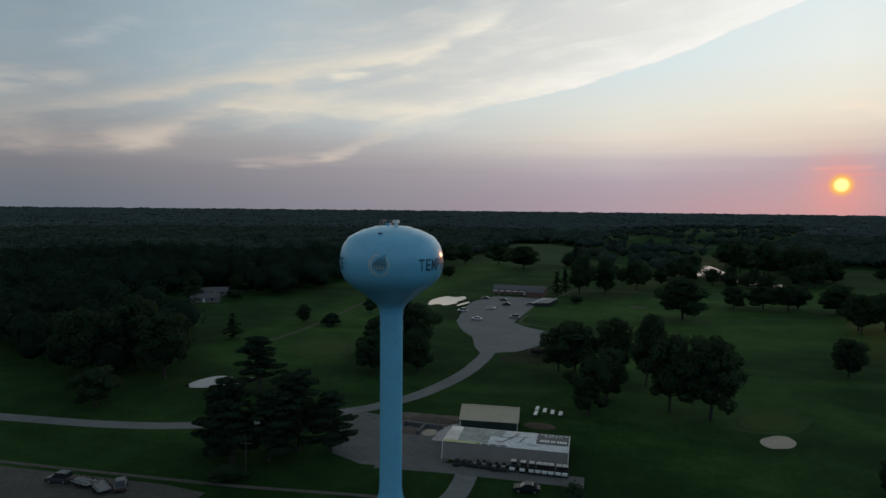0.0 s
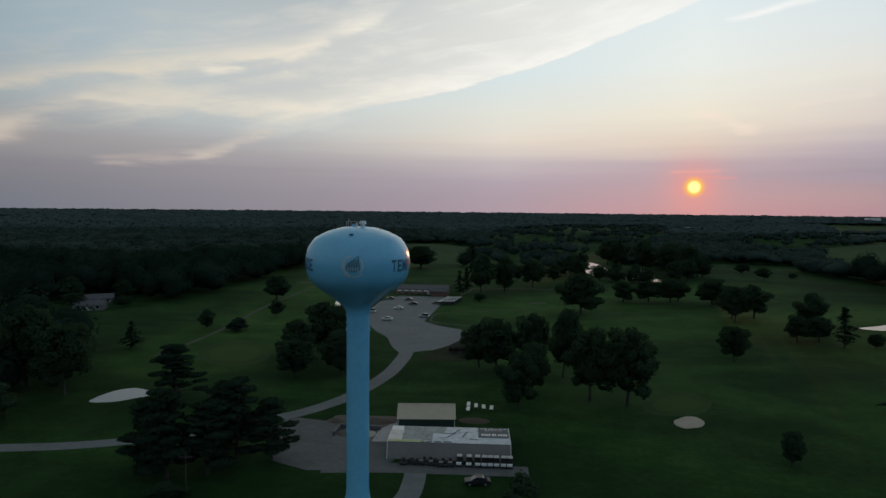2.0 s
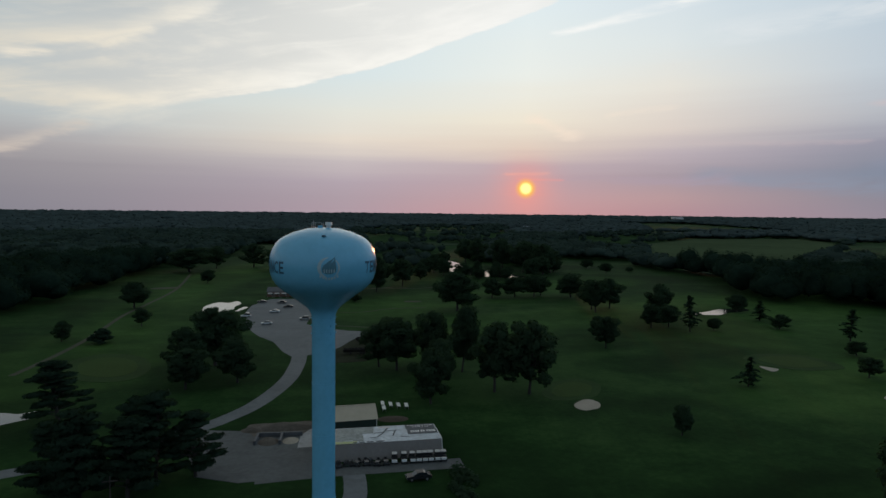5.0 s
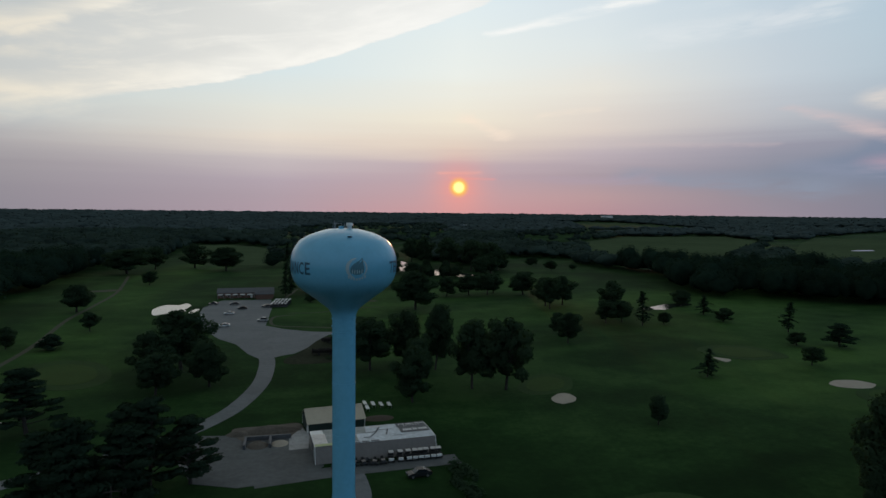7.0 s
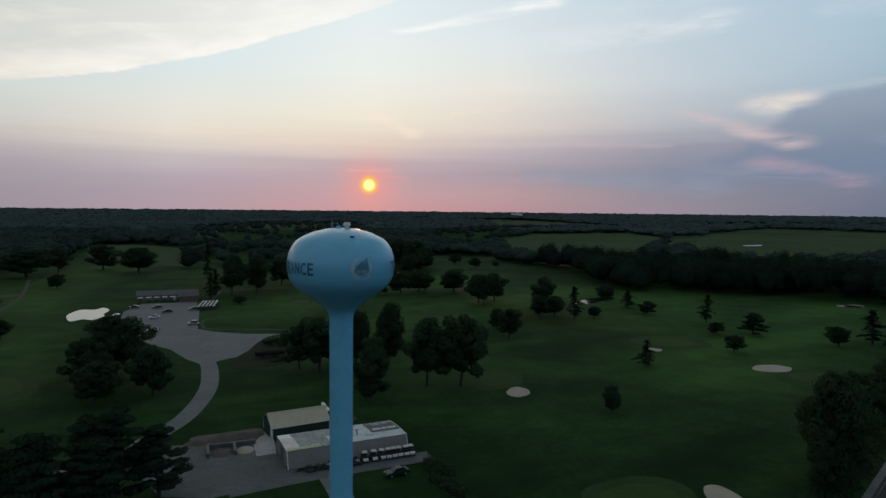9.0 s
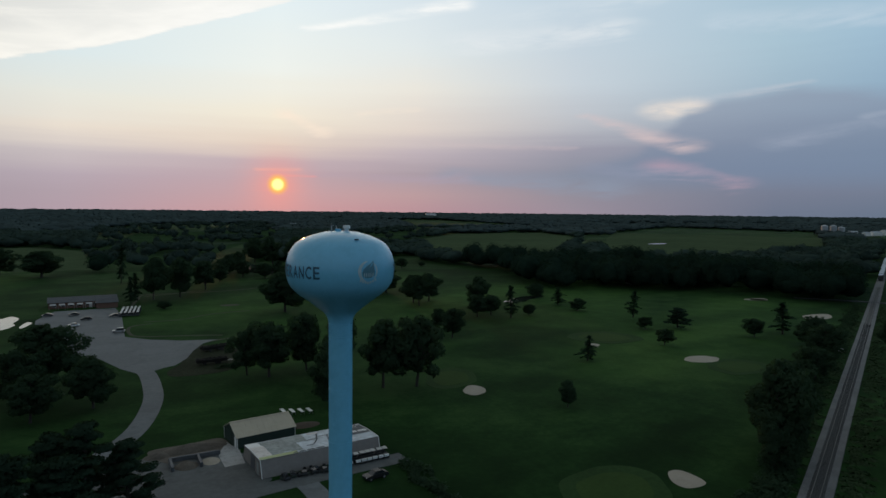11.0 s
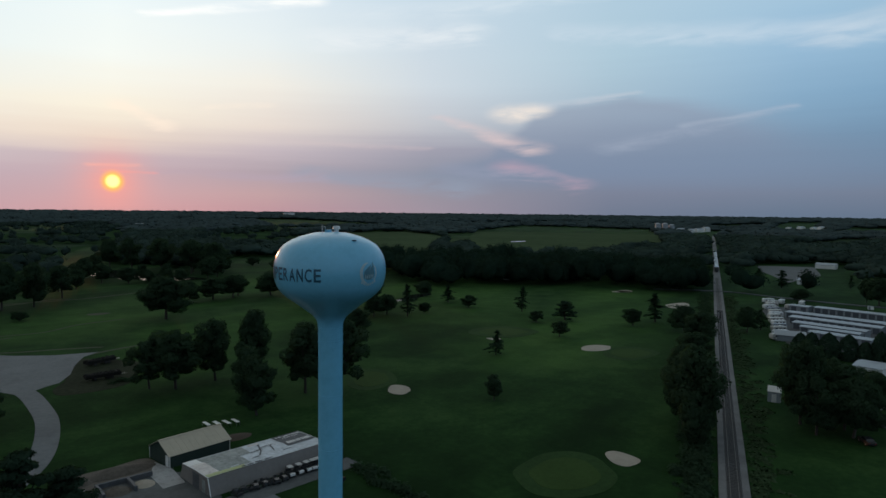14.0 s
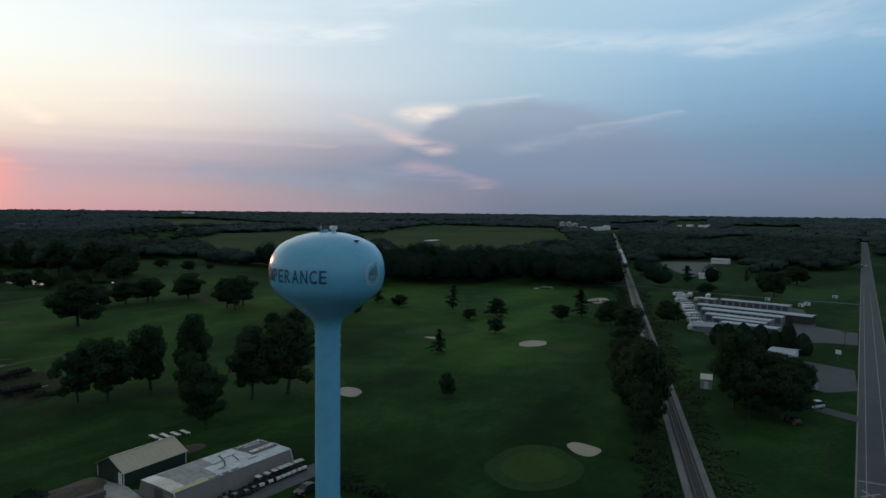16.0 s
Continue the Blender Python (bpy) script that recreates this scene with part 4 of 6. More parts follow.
plant("D", "trees round the drive", [(-69.8, 197.9, 18.6, 16.8), (-71.7, 171.7, 11, 10.9), (-59.3, 177.3, 13.1, 9.9), (-76, 186, 14, 10)])
plant("D", "grove on the golf course", [(-14.8, 187.4, 16.3, 13.5), (-20, 192, 14, 9), (-3.3, 188.8, 17.8, 10.4), (4.5, 183.8, 20.6, 10.2), (-8.1, 153.2, 13.9, 9.9), (9.9, 162.1, 19, 11.5), (18.6, 159.3, 20.3, 12), (-5, 165, 14, 8)])
plant("D", "trees across the fairway", [(20.3, 300.5, 19.3, 20.6), (46.2, 343.9, 11.2, 12.7), (60, 347, 11.9, 13.5), (71, 347, 13, 13.2), (91.7, 344, 13.8, 16.3), (87.8, 300.8, 15.1, 13), (98.1, 303.1, 15.3, 13.2), (86.4, 291.3, 16, 11), (77, 354, 12, 11)])
plant("D", "single trees on the golf course", [(60.7, 212.8, 11.5, 9.3), (64.5, 230, 8.8, 7.5), (108.1, 270.5, 16.1, 13.3), (95, 249.7, 10.4, 8.6), (103.4, 251.2, 10, 8.7), (119, 242.8, 5.4, 6.1), (158.2, 289.4, 8.8, 11.1), (148.8, 243.4, 6.3, 8.8), (142.6, 193.9, 5.2, 6.8), (124, 167, 6.4, 6.5), (168.2, 161.8, 7.6, 7.8), (-134, 317.3, 13, 14.2), (-131.7, 238.1, 7.6, 6.6), (-28.8, 332.9, 4.2, 7.5), (-114.1, 267.2, 8, 7), (43.6, 125.6, 6.8, 5.2)])
plant("D", "far trees on the golf course", [(122.8, 527.6, 8.4, 12.3), (127.6, 495.2, 10.7, 13.9), (165.3, 522.9, 8.5, 12.4), (166.3, 480.8, 9.2, 10.1), (190.2, 493, 4.3, 6.7), (-88.3, 511.2, 18.7, 26.1), (-114.7, 538.4, 19.5, 20.4), (-155.1, 497.6, 18.5, 28.7), (-141.9, 526.9, 18.8, 15.3), (-124.5, 422.7, 8.8, 8.8), (-30.7, 368.6, 23.1, 14.4), (-17, 374.1, 21.5, 14.4), (0, 400, 18, 13)])
plant("C", "spruces on the golf course", [(107.4, 240.7, 15, 9.6), (152.8, 263, 9.5, 9.4), (159.7, 217.4, 12.4, 9.2), (81.7, 161, 8.7, 7), (184, 160.4, 13, 12.5), (-138, 198.8, 9.7, 8.2), (-42.4, 455.5, 24.6, 9.9), (-41.8, 356.7, 14.1, 7.5), (-38.8, 370.5, 14.6, 7.8)])
plant("P", "pines beside the yard", [(-69.6, 103.5, 17.2, 12.5), (-60.9, 112.3, 17.0, 12), (-54.6, 114, 12.8, 10.5), (-63.4, 106, 14.2, 11), (-92, 146.5, 15, 14), (-75, 107.5, 14.2, 11), (-65.6, 115.7, 15.2, 11)])
plant("P", "single pines on the golf course", [(156.7, 189.3, 9.1, 11.3)])
plant("S", "low trees on the fairway", [(-116.5, 234.7, 5.5, 8.6)])
plant("D", "trees along the railway", [(56.4, 77.8, 21, 11.5), (50.5, 76, 12, 7), (83.5, 95.2, 14.5, 9.5), (68.5, 87.5, 15, 8.5), (97, 100, 10, 8), (62, 84, 13, 8), (144.7, 121.1, 13.9, 11.7), (173.7, 141.6, 10.9, 12.5), (110, 107, 9, 9), (126, 113, 10, 9), (191, 123.5, 11.1, 8.8)])
plant("D", "trees round the house", [(84.5, 67.0, 19.7, 11), (83.5, 56, 13.5, 11.5), (79.4, 62, 13, 8.5), (94, 60, 13.5, 9), (91, 66, 15, 9), (103, 57, 11.5, 10), (88, 59, 15, 10), (97.5, 65.5, 14, 9)])
plant("A", "row of arborvitae", [(162.8, 93.9, 7.8, 5.4), (163.3, 90.5, 8.4, 5.4), (164, 85.4, 8.9, 5.8), (166.2, 80.2, 8.8, 5.7), (166.8, 75.4, 7.1, 5.2), (167.6, 71.7, 10.9, 4.8), (165.2, 66.5, 7.5, 5.5)])
plant("D", "trees beyond the storage yard", [(322.2, 109.5, 15.7, 14.7), (331.4, 117.7, 14.6, 6.8), (408.4, 114.2, 13.6, 19.4), (315.3, 145.4, 6.9, 10.3)])
plant("C", "spruces beyond the storage yard", [(202.1, 122.4, 9, 7), (370.8, 176.1, 12, 11.9), (407.8, 205.7, 9.3, 11), (401.9, 145.1, 8.9, 6), (389.7, 133, 13.5, 7), (415.4, 131.6, 14.1, 8.1)])
plant("D", "trees at the edge of the west wood", [(-137.4, 152, 21.6, 14.3), (-122.5, 146.7, 18.5, 13), (-120.6, 121.4, 9.9, 10), (-145, 140, 20, 14), (-65.6, 96.6, 2.6, 5.2)])
plant("D", "trees round the houses in the wood", [(-226, 288, 11, 11), (-214, 271, 8, 9), (-196, 281, 6, 8), (-238, 301, 12, 12), (-208, 302, 11, 11)])

# ---- woods ----
OPEN = [
    [(-170, -120), (-170, 122), (-137, 130), (-131, 145), (-114, 152), (-158, 196), (-186, 234), (-178, 269), (-180, 345), (-178, 385), (-186, 523), (-153, 706), (-174, 880), (-112, 891), (-65, 800), (-52, 470), (-45, 432), (20, 452), (100, 470), (100, -120)],
    [(20, 452), (30, 455), (100, 470), (135, 540), (150, 640), (239, 608), (216, 525), (233, 439), (196, 350), (198, 312), (231, 297), (274, 249), (300, 200), (330, 170), (335, 145), (408, 154), (528, 141), (587, 99), (800, 125), (800, 90), (330, 40), (150, -120), (-170, -120)],
    [(318, 150), (338, 190), (390, 218), (540, 268), (610, 236), (620, 200), (440, 150)],
    [(403, 931), (602, 1157), (849, 1170), (735, 905), (330, 485), (268, 462), (252, 530), (275, 640)],
    [(770, 880), (1036, 1129), (1538, 1423), (1586, 968), (800, 490), (669, 445), (500, 430), (362, 450)],
    [(470, 610), (790, 979), (910, 990), (760, 740)], [(1000, 560), (1250, 690), (1440, 840), (1640, 860), (1650, 780), (1300, 600)],
    [(-250, 236), (-150, 200), (-175, 290), (-232, 312)],
    [(26, 484), (42, 458), (90, 440), (130, 470), (110, 560), (70, 620), (40, 620)],
    [(880, 1900), (1080, 1780), (1300, 2500), (1000, 2600)],
]
OPEN += [[(-20, 900), (100, 880), (140, 930), (60, 980)], [(-300, 1250), (-60, 1200), (-40, 1270), (-280, 1340)], [(60, 1350), (220, 1420), (210, 1500), (40, 1430)], [(420, 1400), (700, 1500), (690, 1620), (400, 1520)],
         [(700, 1500), (1120, 1500), (1300, 2200), (1178, 2437), (834, 1900)], [(1700, 700), (2400, 950), (3200, 1200), (3300, 1050), (2300, 760), (1800, 560)], [(1500, 1700), (2100, 1500), (2200, 1650), (1600, 1900)], [(1900, 900), (2600, 1000), (2600, 1150), (1900, 1080)], [(900, 300), (1350, 330), (1350, 420), (900, 380)], [(-900, 1500), (-500, 1600), (-520, 1720), (-900, 1650)]]
for pts in OPEN[10:]:
    lay("field", sheet([(x, y) for x, y in pts], 0.3 + ground_height(min(math.hypot(x - AXIS[0], y - AXIS[1]) for x, y in pts)), False), FAR_FIELD, "dull green field far off between the woods", "field")
# half-open land with scattered trees
THIN = [
    [(-52, 640), (-52, 440), (-45, 430), (20, 450), (60, 462), (26, 484), (62, 560), (10, 640)],
    [(-60, 640), (-45, 470), (10, 462), (24, 496), (62, 560), (130, 800), (230, 1094), (330, 1500), (460, 2123), (100, 1900), (-62, 1500), (-60, 900)],
    [(300, 640), (560, 1180), (900, 1480), (640, 1480), (420, 1250), (240, 900)],
    [(1700, 350), (1700, 560), (2400, 700), (2500, 480)],
]


def inside(poly, p):
    x, y = p[:, 0], p[:, 1]
    hit = np.zeros(len(p), bool)
    for (x0, y0), (x1, y1) in zip(poly, poly[1:] + poly[:1]):
        if y0 != y1:
            hit ^= ((y0 > y) != (y1 > y)) & (x < (x1 - x0) * (y - y0) / (y1 - y0) + x0)
    return hit


def stand(r0, r1, spacing, seed, thin=False):
    """Places of trees in the woods between two distances from the tower."""
    g = np.random.default_rng(seed)
    n = int(r1 / spacing) + 1
    i, j = np.meshgrid(np.arange(-n, n + 1), np.arange(-n, n + 1))
    p = np.stack([i.ravel(), j.ravel()], 1) * spacing + g.uniform(-0.6, 0.6, (i.size, 2)) * spacing
    r, az = np.hypot(p[:, 0], p[:, 1]), np.degrees(np.arctan2(p[:, 0], p[:, 1]))
    p = p[(r >= r0) & (r < r1) & (az > -68) & (az < 108)] + AXIS
    keep = ~np.any([inside(q, p) for q in OPEN], axis=0) & (g.uniform(size=len(p)) < 0.9)
    half = np.any([inside(q, p) for q in THIN], axis=0)
    if thin:
        clump = np.sin(p[:, 0] * 0.034 + 2.1 * np.sin(p[:, 1] * 0.011)) + np.sin(p[:, 1] * 0.026 + 1.7 * np.sin(p[:, 0] * 0.019)) + g.uniform(-1.3, 1.3, len(p))
        half &= clump > 0.75
    keep &= half if thin else ~half
    keep &= np.abs(p[:, 1] - rail_y(p[:, 0])) > np.where(p[:, 0] < 1300, 12, -1)
    keep &= np.abs(p[:, 1] - road_y(p[:, 0])) > np.where(p[:, 0] < 1800, 14, 9)
    return p[keep], g


def woods(name, label, r0, r1, spacing, per, leaf, tall, seed, thin=False):
    global RNG
    p, g = stand(r0, r1, spacing, seed, thin)
    RNG = g
    n = len(p)
    r = np.hypot(p[:, 0] - AXIS[0], p[:, 1] - AXIS[1])
    t = np.clip((r - 1500) / 3300, 0, 1)
    base = 14 * t * t * (3 - 2 * t)
    roll = np.sin(p[:, 0] * 0.031 + 1.3 * np.sin(p[:, 1] * 0.017)) * np.cos(p[:, 1] * 0.027 + np.sin(p[:, 0] * 0.013))
    h = g.uniform(tall[0], tall[1], n) * (1 + 0.16 * roll)
    w = (spacing if not thin else 9.5) * g.uniform(0.42, 0.98, n)
    # the mass of each crown: a lumpy hull
    bm = bmesh.new()
    bmesh.ops.create_icosphere(bm, subdivisions=1 if r0 >= 1200 else 2, radius=1)
    ball = np.array([v.co[:] for v in bm.verts])
    tri = np.array([[v.index for v in f.verts] for f in bm.faces])
    bm.free()

    def bulge(e):
        """Radius of the crowns in the directions e (n, m, 3): a few round boughs each."""
        s = np.full(e.shape[:2], 0.66)
        for b in boughs:
            s = np.maximum(s, 0.66 + 0.50 * np.clip((np.sum(e * b[:, None, :], 2) - 0.6) / 0.4, 0, 1) ** 0.6)
        return s

    boughs = [unit(g.normal(size=(n, 3)) + (0, 0, 0.4)) for _ in range(9)]

    def shell(e, k):
        c = np.empty(e.shape)
        c[:, :, :2] = p[:, None, :] + e[:, :, :2] * k[:, :, None] * w[:, None, None]
        c[:, :, 2] = base[:, None] + h[:, None] * (0.55 + 0.45 * e[:, :, 2] * k)
        return c

    e = np.broadcast_to(ball, (n,) + ball.shape)
    hull = shell(e, bulge(e) * (1.0 if r0 >= 1200 else 0.90 if r0 >= 400 else 0.82))
    v = hull[:, tri].reshape(-1, 3, 3)
    flat = np.cross(v[:, 1] - v[:, 0], v[:, 2] - v[:, 0]).reshape(n, len(tri), 3)
    soft = np.zeros_like(hull)
    for c in range(3):
        for f in range(len(tri)):
            soft[:, tri[f, c]] += flat[:, f]
    soft = unit(soft.reshape(-1, 3)).reshape(hull.shape)
    # ragged leaf clumps over it
    d = unit(g.normal(size=(n * per, 3))).reshape(n, per, 3)
    d[:, :, 2] = np.where(d[:, :, 2] < -0.35, -d[:, :, 2], d[:, :, 2])
    c = shell(d, bulge(d) * g.uniform(0.88, 1.10, (n, per))).reshape(-1, 3)
    nn = unit(d.reshape(-1, 3) + (0, 0, 0.4) + g.normal(size=(n * per, 3)) * 0.4)
    smooth = np.repeat(unit(d.reshape(-1, 3) + (0, 0, 0.25) + g.normal(size=(n * per, 3)) * 0.14)[:, None, :], 3, 1)
    # the farther woods take the leaf colours that have haze mixed in
    ob = triangles(name, np.concatenate([v, leaves3(c, nn, leaf)]), FAR_HAZE_LEAF if r0 >= 1200 else WOOD_LEAF if r0 < 100 else MID_HAZE_LEAF, np.concatenate([soft[:, tri].reshape(-1, 3, 3), smooth]))
    tagged(ob, label, "woods", kind="stuff")


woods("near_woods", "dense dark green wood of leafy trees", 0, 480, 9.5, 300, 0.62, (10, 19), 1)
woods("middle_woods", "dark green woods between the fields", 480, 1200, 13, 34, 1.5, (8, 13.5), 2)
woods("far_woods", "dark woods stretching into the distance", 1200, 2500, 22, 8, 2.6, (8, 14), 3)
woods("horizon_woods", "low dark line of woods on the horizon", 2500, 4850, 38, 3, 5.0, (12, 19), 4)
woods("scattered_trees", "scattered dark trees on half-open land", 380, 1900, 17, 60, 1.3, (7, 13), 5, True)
plant("D", "tall trees round the far pond", [(76, 545, 25, 17), (88, 513, 26, 18), (101, 489, 26, 18), (113, 474, 24, 17), (70, 585, 23, 17), (94, 533, 25, 18), (108, 503, 25, 17), (122, 486, 20, 16), (60, 468, 11, 8), (72, 456, 12, 8), (80, 450, 9, 7), (97, 447, 15, 11), (107, 456, 16, 13), (66, 437, 9, 9), (75, 436, 9, 10), (57, 440, 8, 8), (22, 470, 13, 12), (34, 462, 13, 12), (47, 450, 11, 11), (30, 490, 15, 13), (38, 500, 16, 13), (58, 452, 9, 9)])
plant("D", "trees along the far fairway", [(-20, 440, 11, 10), (-10, 436, 10, 9), (4, 430, 13, 11), (15, 440, 12, 11)])

# ---- tower fittings ----
TOWER = bpy.data.objects["water_tower"]


def tower_fittings():
    t = TOWER
    vent = part("roof_vent", tube(0.30, 0.30, 45.5, 46.0, 20, 0.7, -0.3), WHITE, t, "white mushroom roof vent")
    part("cap", tube(0.50, 0.42, 45.9, 46.3, 20, 0.7, -0.3), WHITE, vent)
    part("hatch", box(-0.75, -0.1, -0.5, 0.15, 45.45, 45.85, 0.05), TANK, t, "blue roof hatch")
    for x, y in ((-1.5, -0.6), (-1.1, 0.3), (-0.3, 0.8), (0.0, -0.9)):
        part("railing_post", tube(0.03, 0.03, 45.4, 46.25, 6, x, y), STEEL, t)
    part("antenna", tube(0.035, 0.02, 45.4, 46.6, 6, -1.3, -0.2), STEEL, t)
    bm = bmesh.new()
    limb(bm, (-1.5, -0.6, 46.2), (-1.1, 0.3, 46.2), 0.025, 0.025, 5), limb(bm, (-1.1, 0.3, 46.2), (-0.3, 0.8, 46.2), 0.025, 0.025, 5)
    part("railing", bm, STEEL, t)
    for az in (176, 0):
        g = radians(az)
        part("manhole", tube(0.28, 0.28, 44.55, 44.72, 18, 4.9 * math.sin(g), 4.9 * math.cos(g)), NAVY, t, "dark roof manhole")
    for z in (33.4, 32.4, 31.3):
        for i in range(6):
            g = i * math.tau / 6 + 0.35
            part("bracket", box(-0.06, 0.06, -0.06, 0.1, -0.09, 0.09), TANK, t).matrix_basis = pose(1.6 * math.sin(g), 1.6 * math.cos(g), z, 0, 0, -math.degrees(g))
    # round emblem: pale broken ring, dark shape within, row of bars below
    for c in (171.0, 351.0):
        bm = bmesh.new()
        for start, sweep, thick in ((95, 160, 0.17), (-55, 110, 0.10)):
            ring = []
            for i in range(33):
                a = radians(start + sweep * i / 32)
                w = thick * (0.25 + math.sin(i / 32 * math.pi))
                ring.append([bm.verts.new((r * math.cos(a), r * math.sin(a) * 1.02, 0)) for r in (1.22 - w, 1.22 + w)])
            for p, q in zip(ring, ring[1:]):
                bm.faces.new((p[0], p[1], q[1], q[0]))
        emblem = part("emblem", bm, PALE, t, "pale broken ring emblem")
        on_tank(emblem.data, c, 40.75)
        bm = bmesh.new()
        outline = [(-0.8, -0.6), (-0.3, -0.82), (0.35, -0.8), (0.82, -0.55), (0.9, 0.0), (0.8, 0.55), (0.72, 1.35), (0.4, 1.05), (0.05, 0.85), (-0.35, 0.6), (-0.7, 0.3), (-0.9, -0.15)]
        for a, b in zip(outline, outline[1:] + outline[:1]):
            for i in range(4):
                p = [Vector((a[0] + (b[0] - a[0]) * s, a[1] + (b[1] - a[1]) * s, 0)) for s in (i / 4, (i + 1) / 4)]
                bm.faces.new([bm.verts.new(v) for v in (Vector((0, -0.1, 0)), p[0], p[1])])
        on = part("shape", bm, TANK_SHADE, emblem)
        on_tank(on.data, c, 40.75, 0.04)
        for i in range(7):
            bm = bmesh.new()
            x = -1.05 + i * 0.35
            y = -0.95 - 0.45 * math.cos(x * 1.2)
            bm.faces.new([bm.verts.new((x + u * 0.12, y + v * 0.16, 0)) for u, v in ((-1, -1), (1, -1), (1, 1), (-1, 1))])
            on_tank(part("bar", bm, PALE, emblem).data, c, 40.75)
        for i in range(5):
            bm = bmesh.new()
            x = -0.6 + i * 0.3
            bm.faces.new([bm.verts.new((x + u * 0.06, -0.42 + v * 0.24, 0)) for u, v in ((-1, -1), (1, -1), (1, 1), (-1, 1))])
            on_tank(part("bar", bm, PALE, emblem).data, c, 40.75, 0.05)


tower_fittings()

# ---- vehicles ----
CAR_WHITE = mat("white_car_paint", (0.62, 0.63, 0.64), 0.25, 0.03, 0.5)
CAR_SILVER = mat("silver_car_paint", (0.34, 0.35, 0.36), 0.3, 0.03, 0.5, metal=0.3)
CAR_BLACK = mat("black_car_paint", (0.012, 0.013, 0.015), 0.42, 0.05, 0.5)
CAR_DARK = mat("dark_grey_car_paint", (0.05, 0.052, 0.056), 0.25, 0.05, 0.5)
CAR_RED = mat("dark_red_car_paint", (0.11, 0.02, 0.02), 0.25, 0.05, 0.5)
RED_LAMP = mat("red_lamp", (0.25, 0.01, 0.01), 0.3, 0.05, 0.5)


def make_car(paint, label, high=False):
    t = thing("car", label, "car", group="parked cars")
    h = 1.78 if high else 1.45
    part("body", prism([(-2.2, 0.35), (2.2, 0.35), (2.25, 0.6), (2.15, 0.85), (1.1, 0.98), (-2.0, 1.0), (-2.25, 0.85), (-2.28, 0.55)], -0.88, 0.88), paint, t)
    cab = [(-2.0, 0.98), (1.1, 0.98), (0.35, h - 0.06), (0.1, h), (-1.5, h), (-1.75, h - 0.05)] if high else [(-1.75, 0.98), (1.15, 0.97), (0.4, h - 0.05), (0.1, h), (-0.9, h), (-1.15, h - 0.04)]
    part("cabin", prism(cab, -0.74, 0.74), GLASS, t, "dark windows")
    part("roof", box(-0.72, 0.72, cab[4][0], 0.3, h - 0.02, h + 0.05, 0.03), paint, t)
    for y in (-1.38, 1.38):
        for x in (-0.82, 0.82):
            w = part("wheel", tube(0.33, 0.33, -0.11, 0.11, 14, m=pose(x, y, 0.33, 0, 90, 0)), BLACK, t)
            part("rim", tube(0.19, 0.19, -0.12, 0.12, 10, m=pose(x, y, 0.33, 0, 90, 0)), STEEL, w)
    for x in (-0.6, 0.6):
        part("headlight", box(x - 0.18, x + 0.18, 2.14, 2.24, 0.66, 0.78, 0.02), WHITE, t)
        part("tail_light", box(x - 0.16, x + 0.16, -2.3, -2.2, 0.7, 0.85, 0.02), RED_LAMP, t)
    return t


def place(src, rows, group=""):
    """The thing itself at the first place and copies at the others: x, y, turn."""
    for i, (x, y, a) in enumerate(rows):
        ob = src if i == 0 else copy_thing(src, pose(x, y, 0.05, 0, 0, a))
        ob.matrix_basis = pose(x, y, 0.05, 0, 0, a)
        if group:
            ob["group"] = group


place(make_car(CAR_WHITE, "white saloon car parked on the asphalt"), [(-64.8, 268.3, 96), (-65.8, 299.5, 92)])
place(make_car(CAR_WHITE, "white estate car parked on the asphalt", True), [(-76.6, 287.8, 93), (98.5, 51.5, 62)])
place(make_car(CAR_SILVER, "silver van parked at the edge of the car park", True), [(-50.2, 278.3, 84)])
place(make_car(CAR_DARK, "dark grey car parked before the clubhouse"), [(-66.1, 329, 92), (-76.4, 331.5, 88), (-50.3, 318.5, 95)])
place(make_car(CAR_BLACK, "black car parked near the clubhouse"), [(-61.2, 314.2, 90)])
place(make_car(CAR_BLACK, "black saloon car parked on the grass by the shed"), [(-15.0, 108.9, 98)])
MATT = mat("matt_dark_paint", (0.014, 0.013, 0.012), 0.75, 0.2, 0.5, spec=0.15)


def make_wagon():
    t = thing("farm_trailer", "long dark trailer loaded with brush beside the car park", "trailer", group="trailers beside the car park")
    part("bed", box(-1.2, 1.2, -4.6, 4.6, 0.7, 0.95, 0.04), MATT, t)
    for x in (-1.17, 1.17):
        part("side_board", box(x - 0.04, x + 0.04, -4.6, 4.6, 0.9, 1.6), MATT, t)
        for y in (-2.2, 1.2, 2.2):
            part("wheel", tube(0.42, 0.42, -0.12, 0.12, 14, m=pose(x * 0.95, y, 0.42, 0, 90, 0)), BLACK, t)
    part("end_board", box(-1.15, 1.15, -4.6, -4.52, 0.9, 1.6), MATT, t)
    bm = bmesh.new()
    bmesh.ops.create_grid(bm, x_segments=8, y_segments=28, size=0.5)
    for v in bm.verts:
        v.co = (v.co.x * 2.2, v.co.y * 9.0, 1.45 + 0.7 * max(0, 1 - abs(v.co.x * 2) ** 2) * (0.6 + noise.noise((v.co.x * 4, v.co.y * 14, 2))))
    part("load", bm, MATT, t, "heaped dark brush")
    part("drawbar", box(-0.07, 0.07, 4.6, 6.4, 0.6, 0.72), STEEL, t)
    return t


place(make_wagon(), [(-22.8, 230, -72), (-26.8, 210.8, -88)])
place(make_car(CAR_DARK, "dark car on the country road", True), [(622, 100.5, -83)])
place(make_car(CAR_WHITE, "white car on the country road"), [(640, 99.4, 97), (1150, 158, 97)])


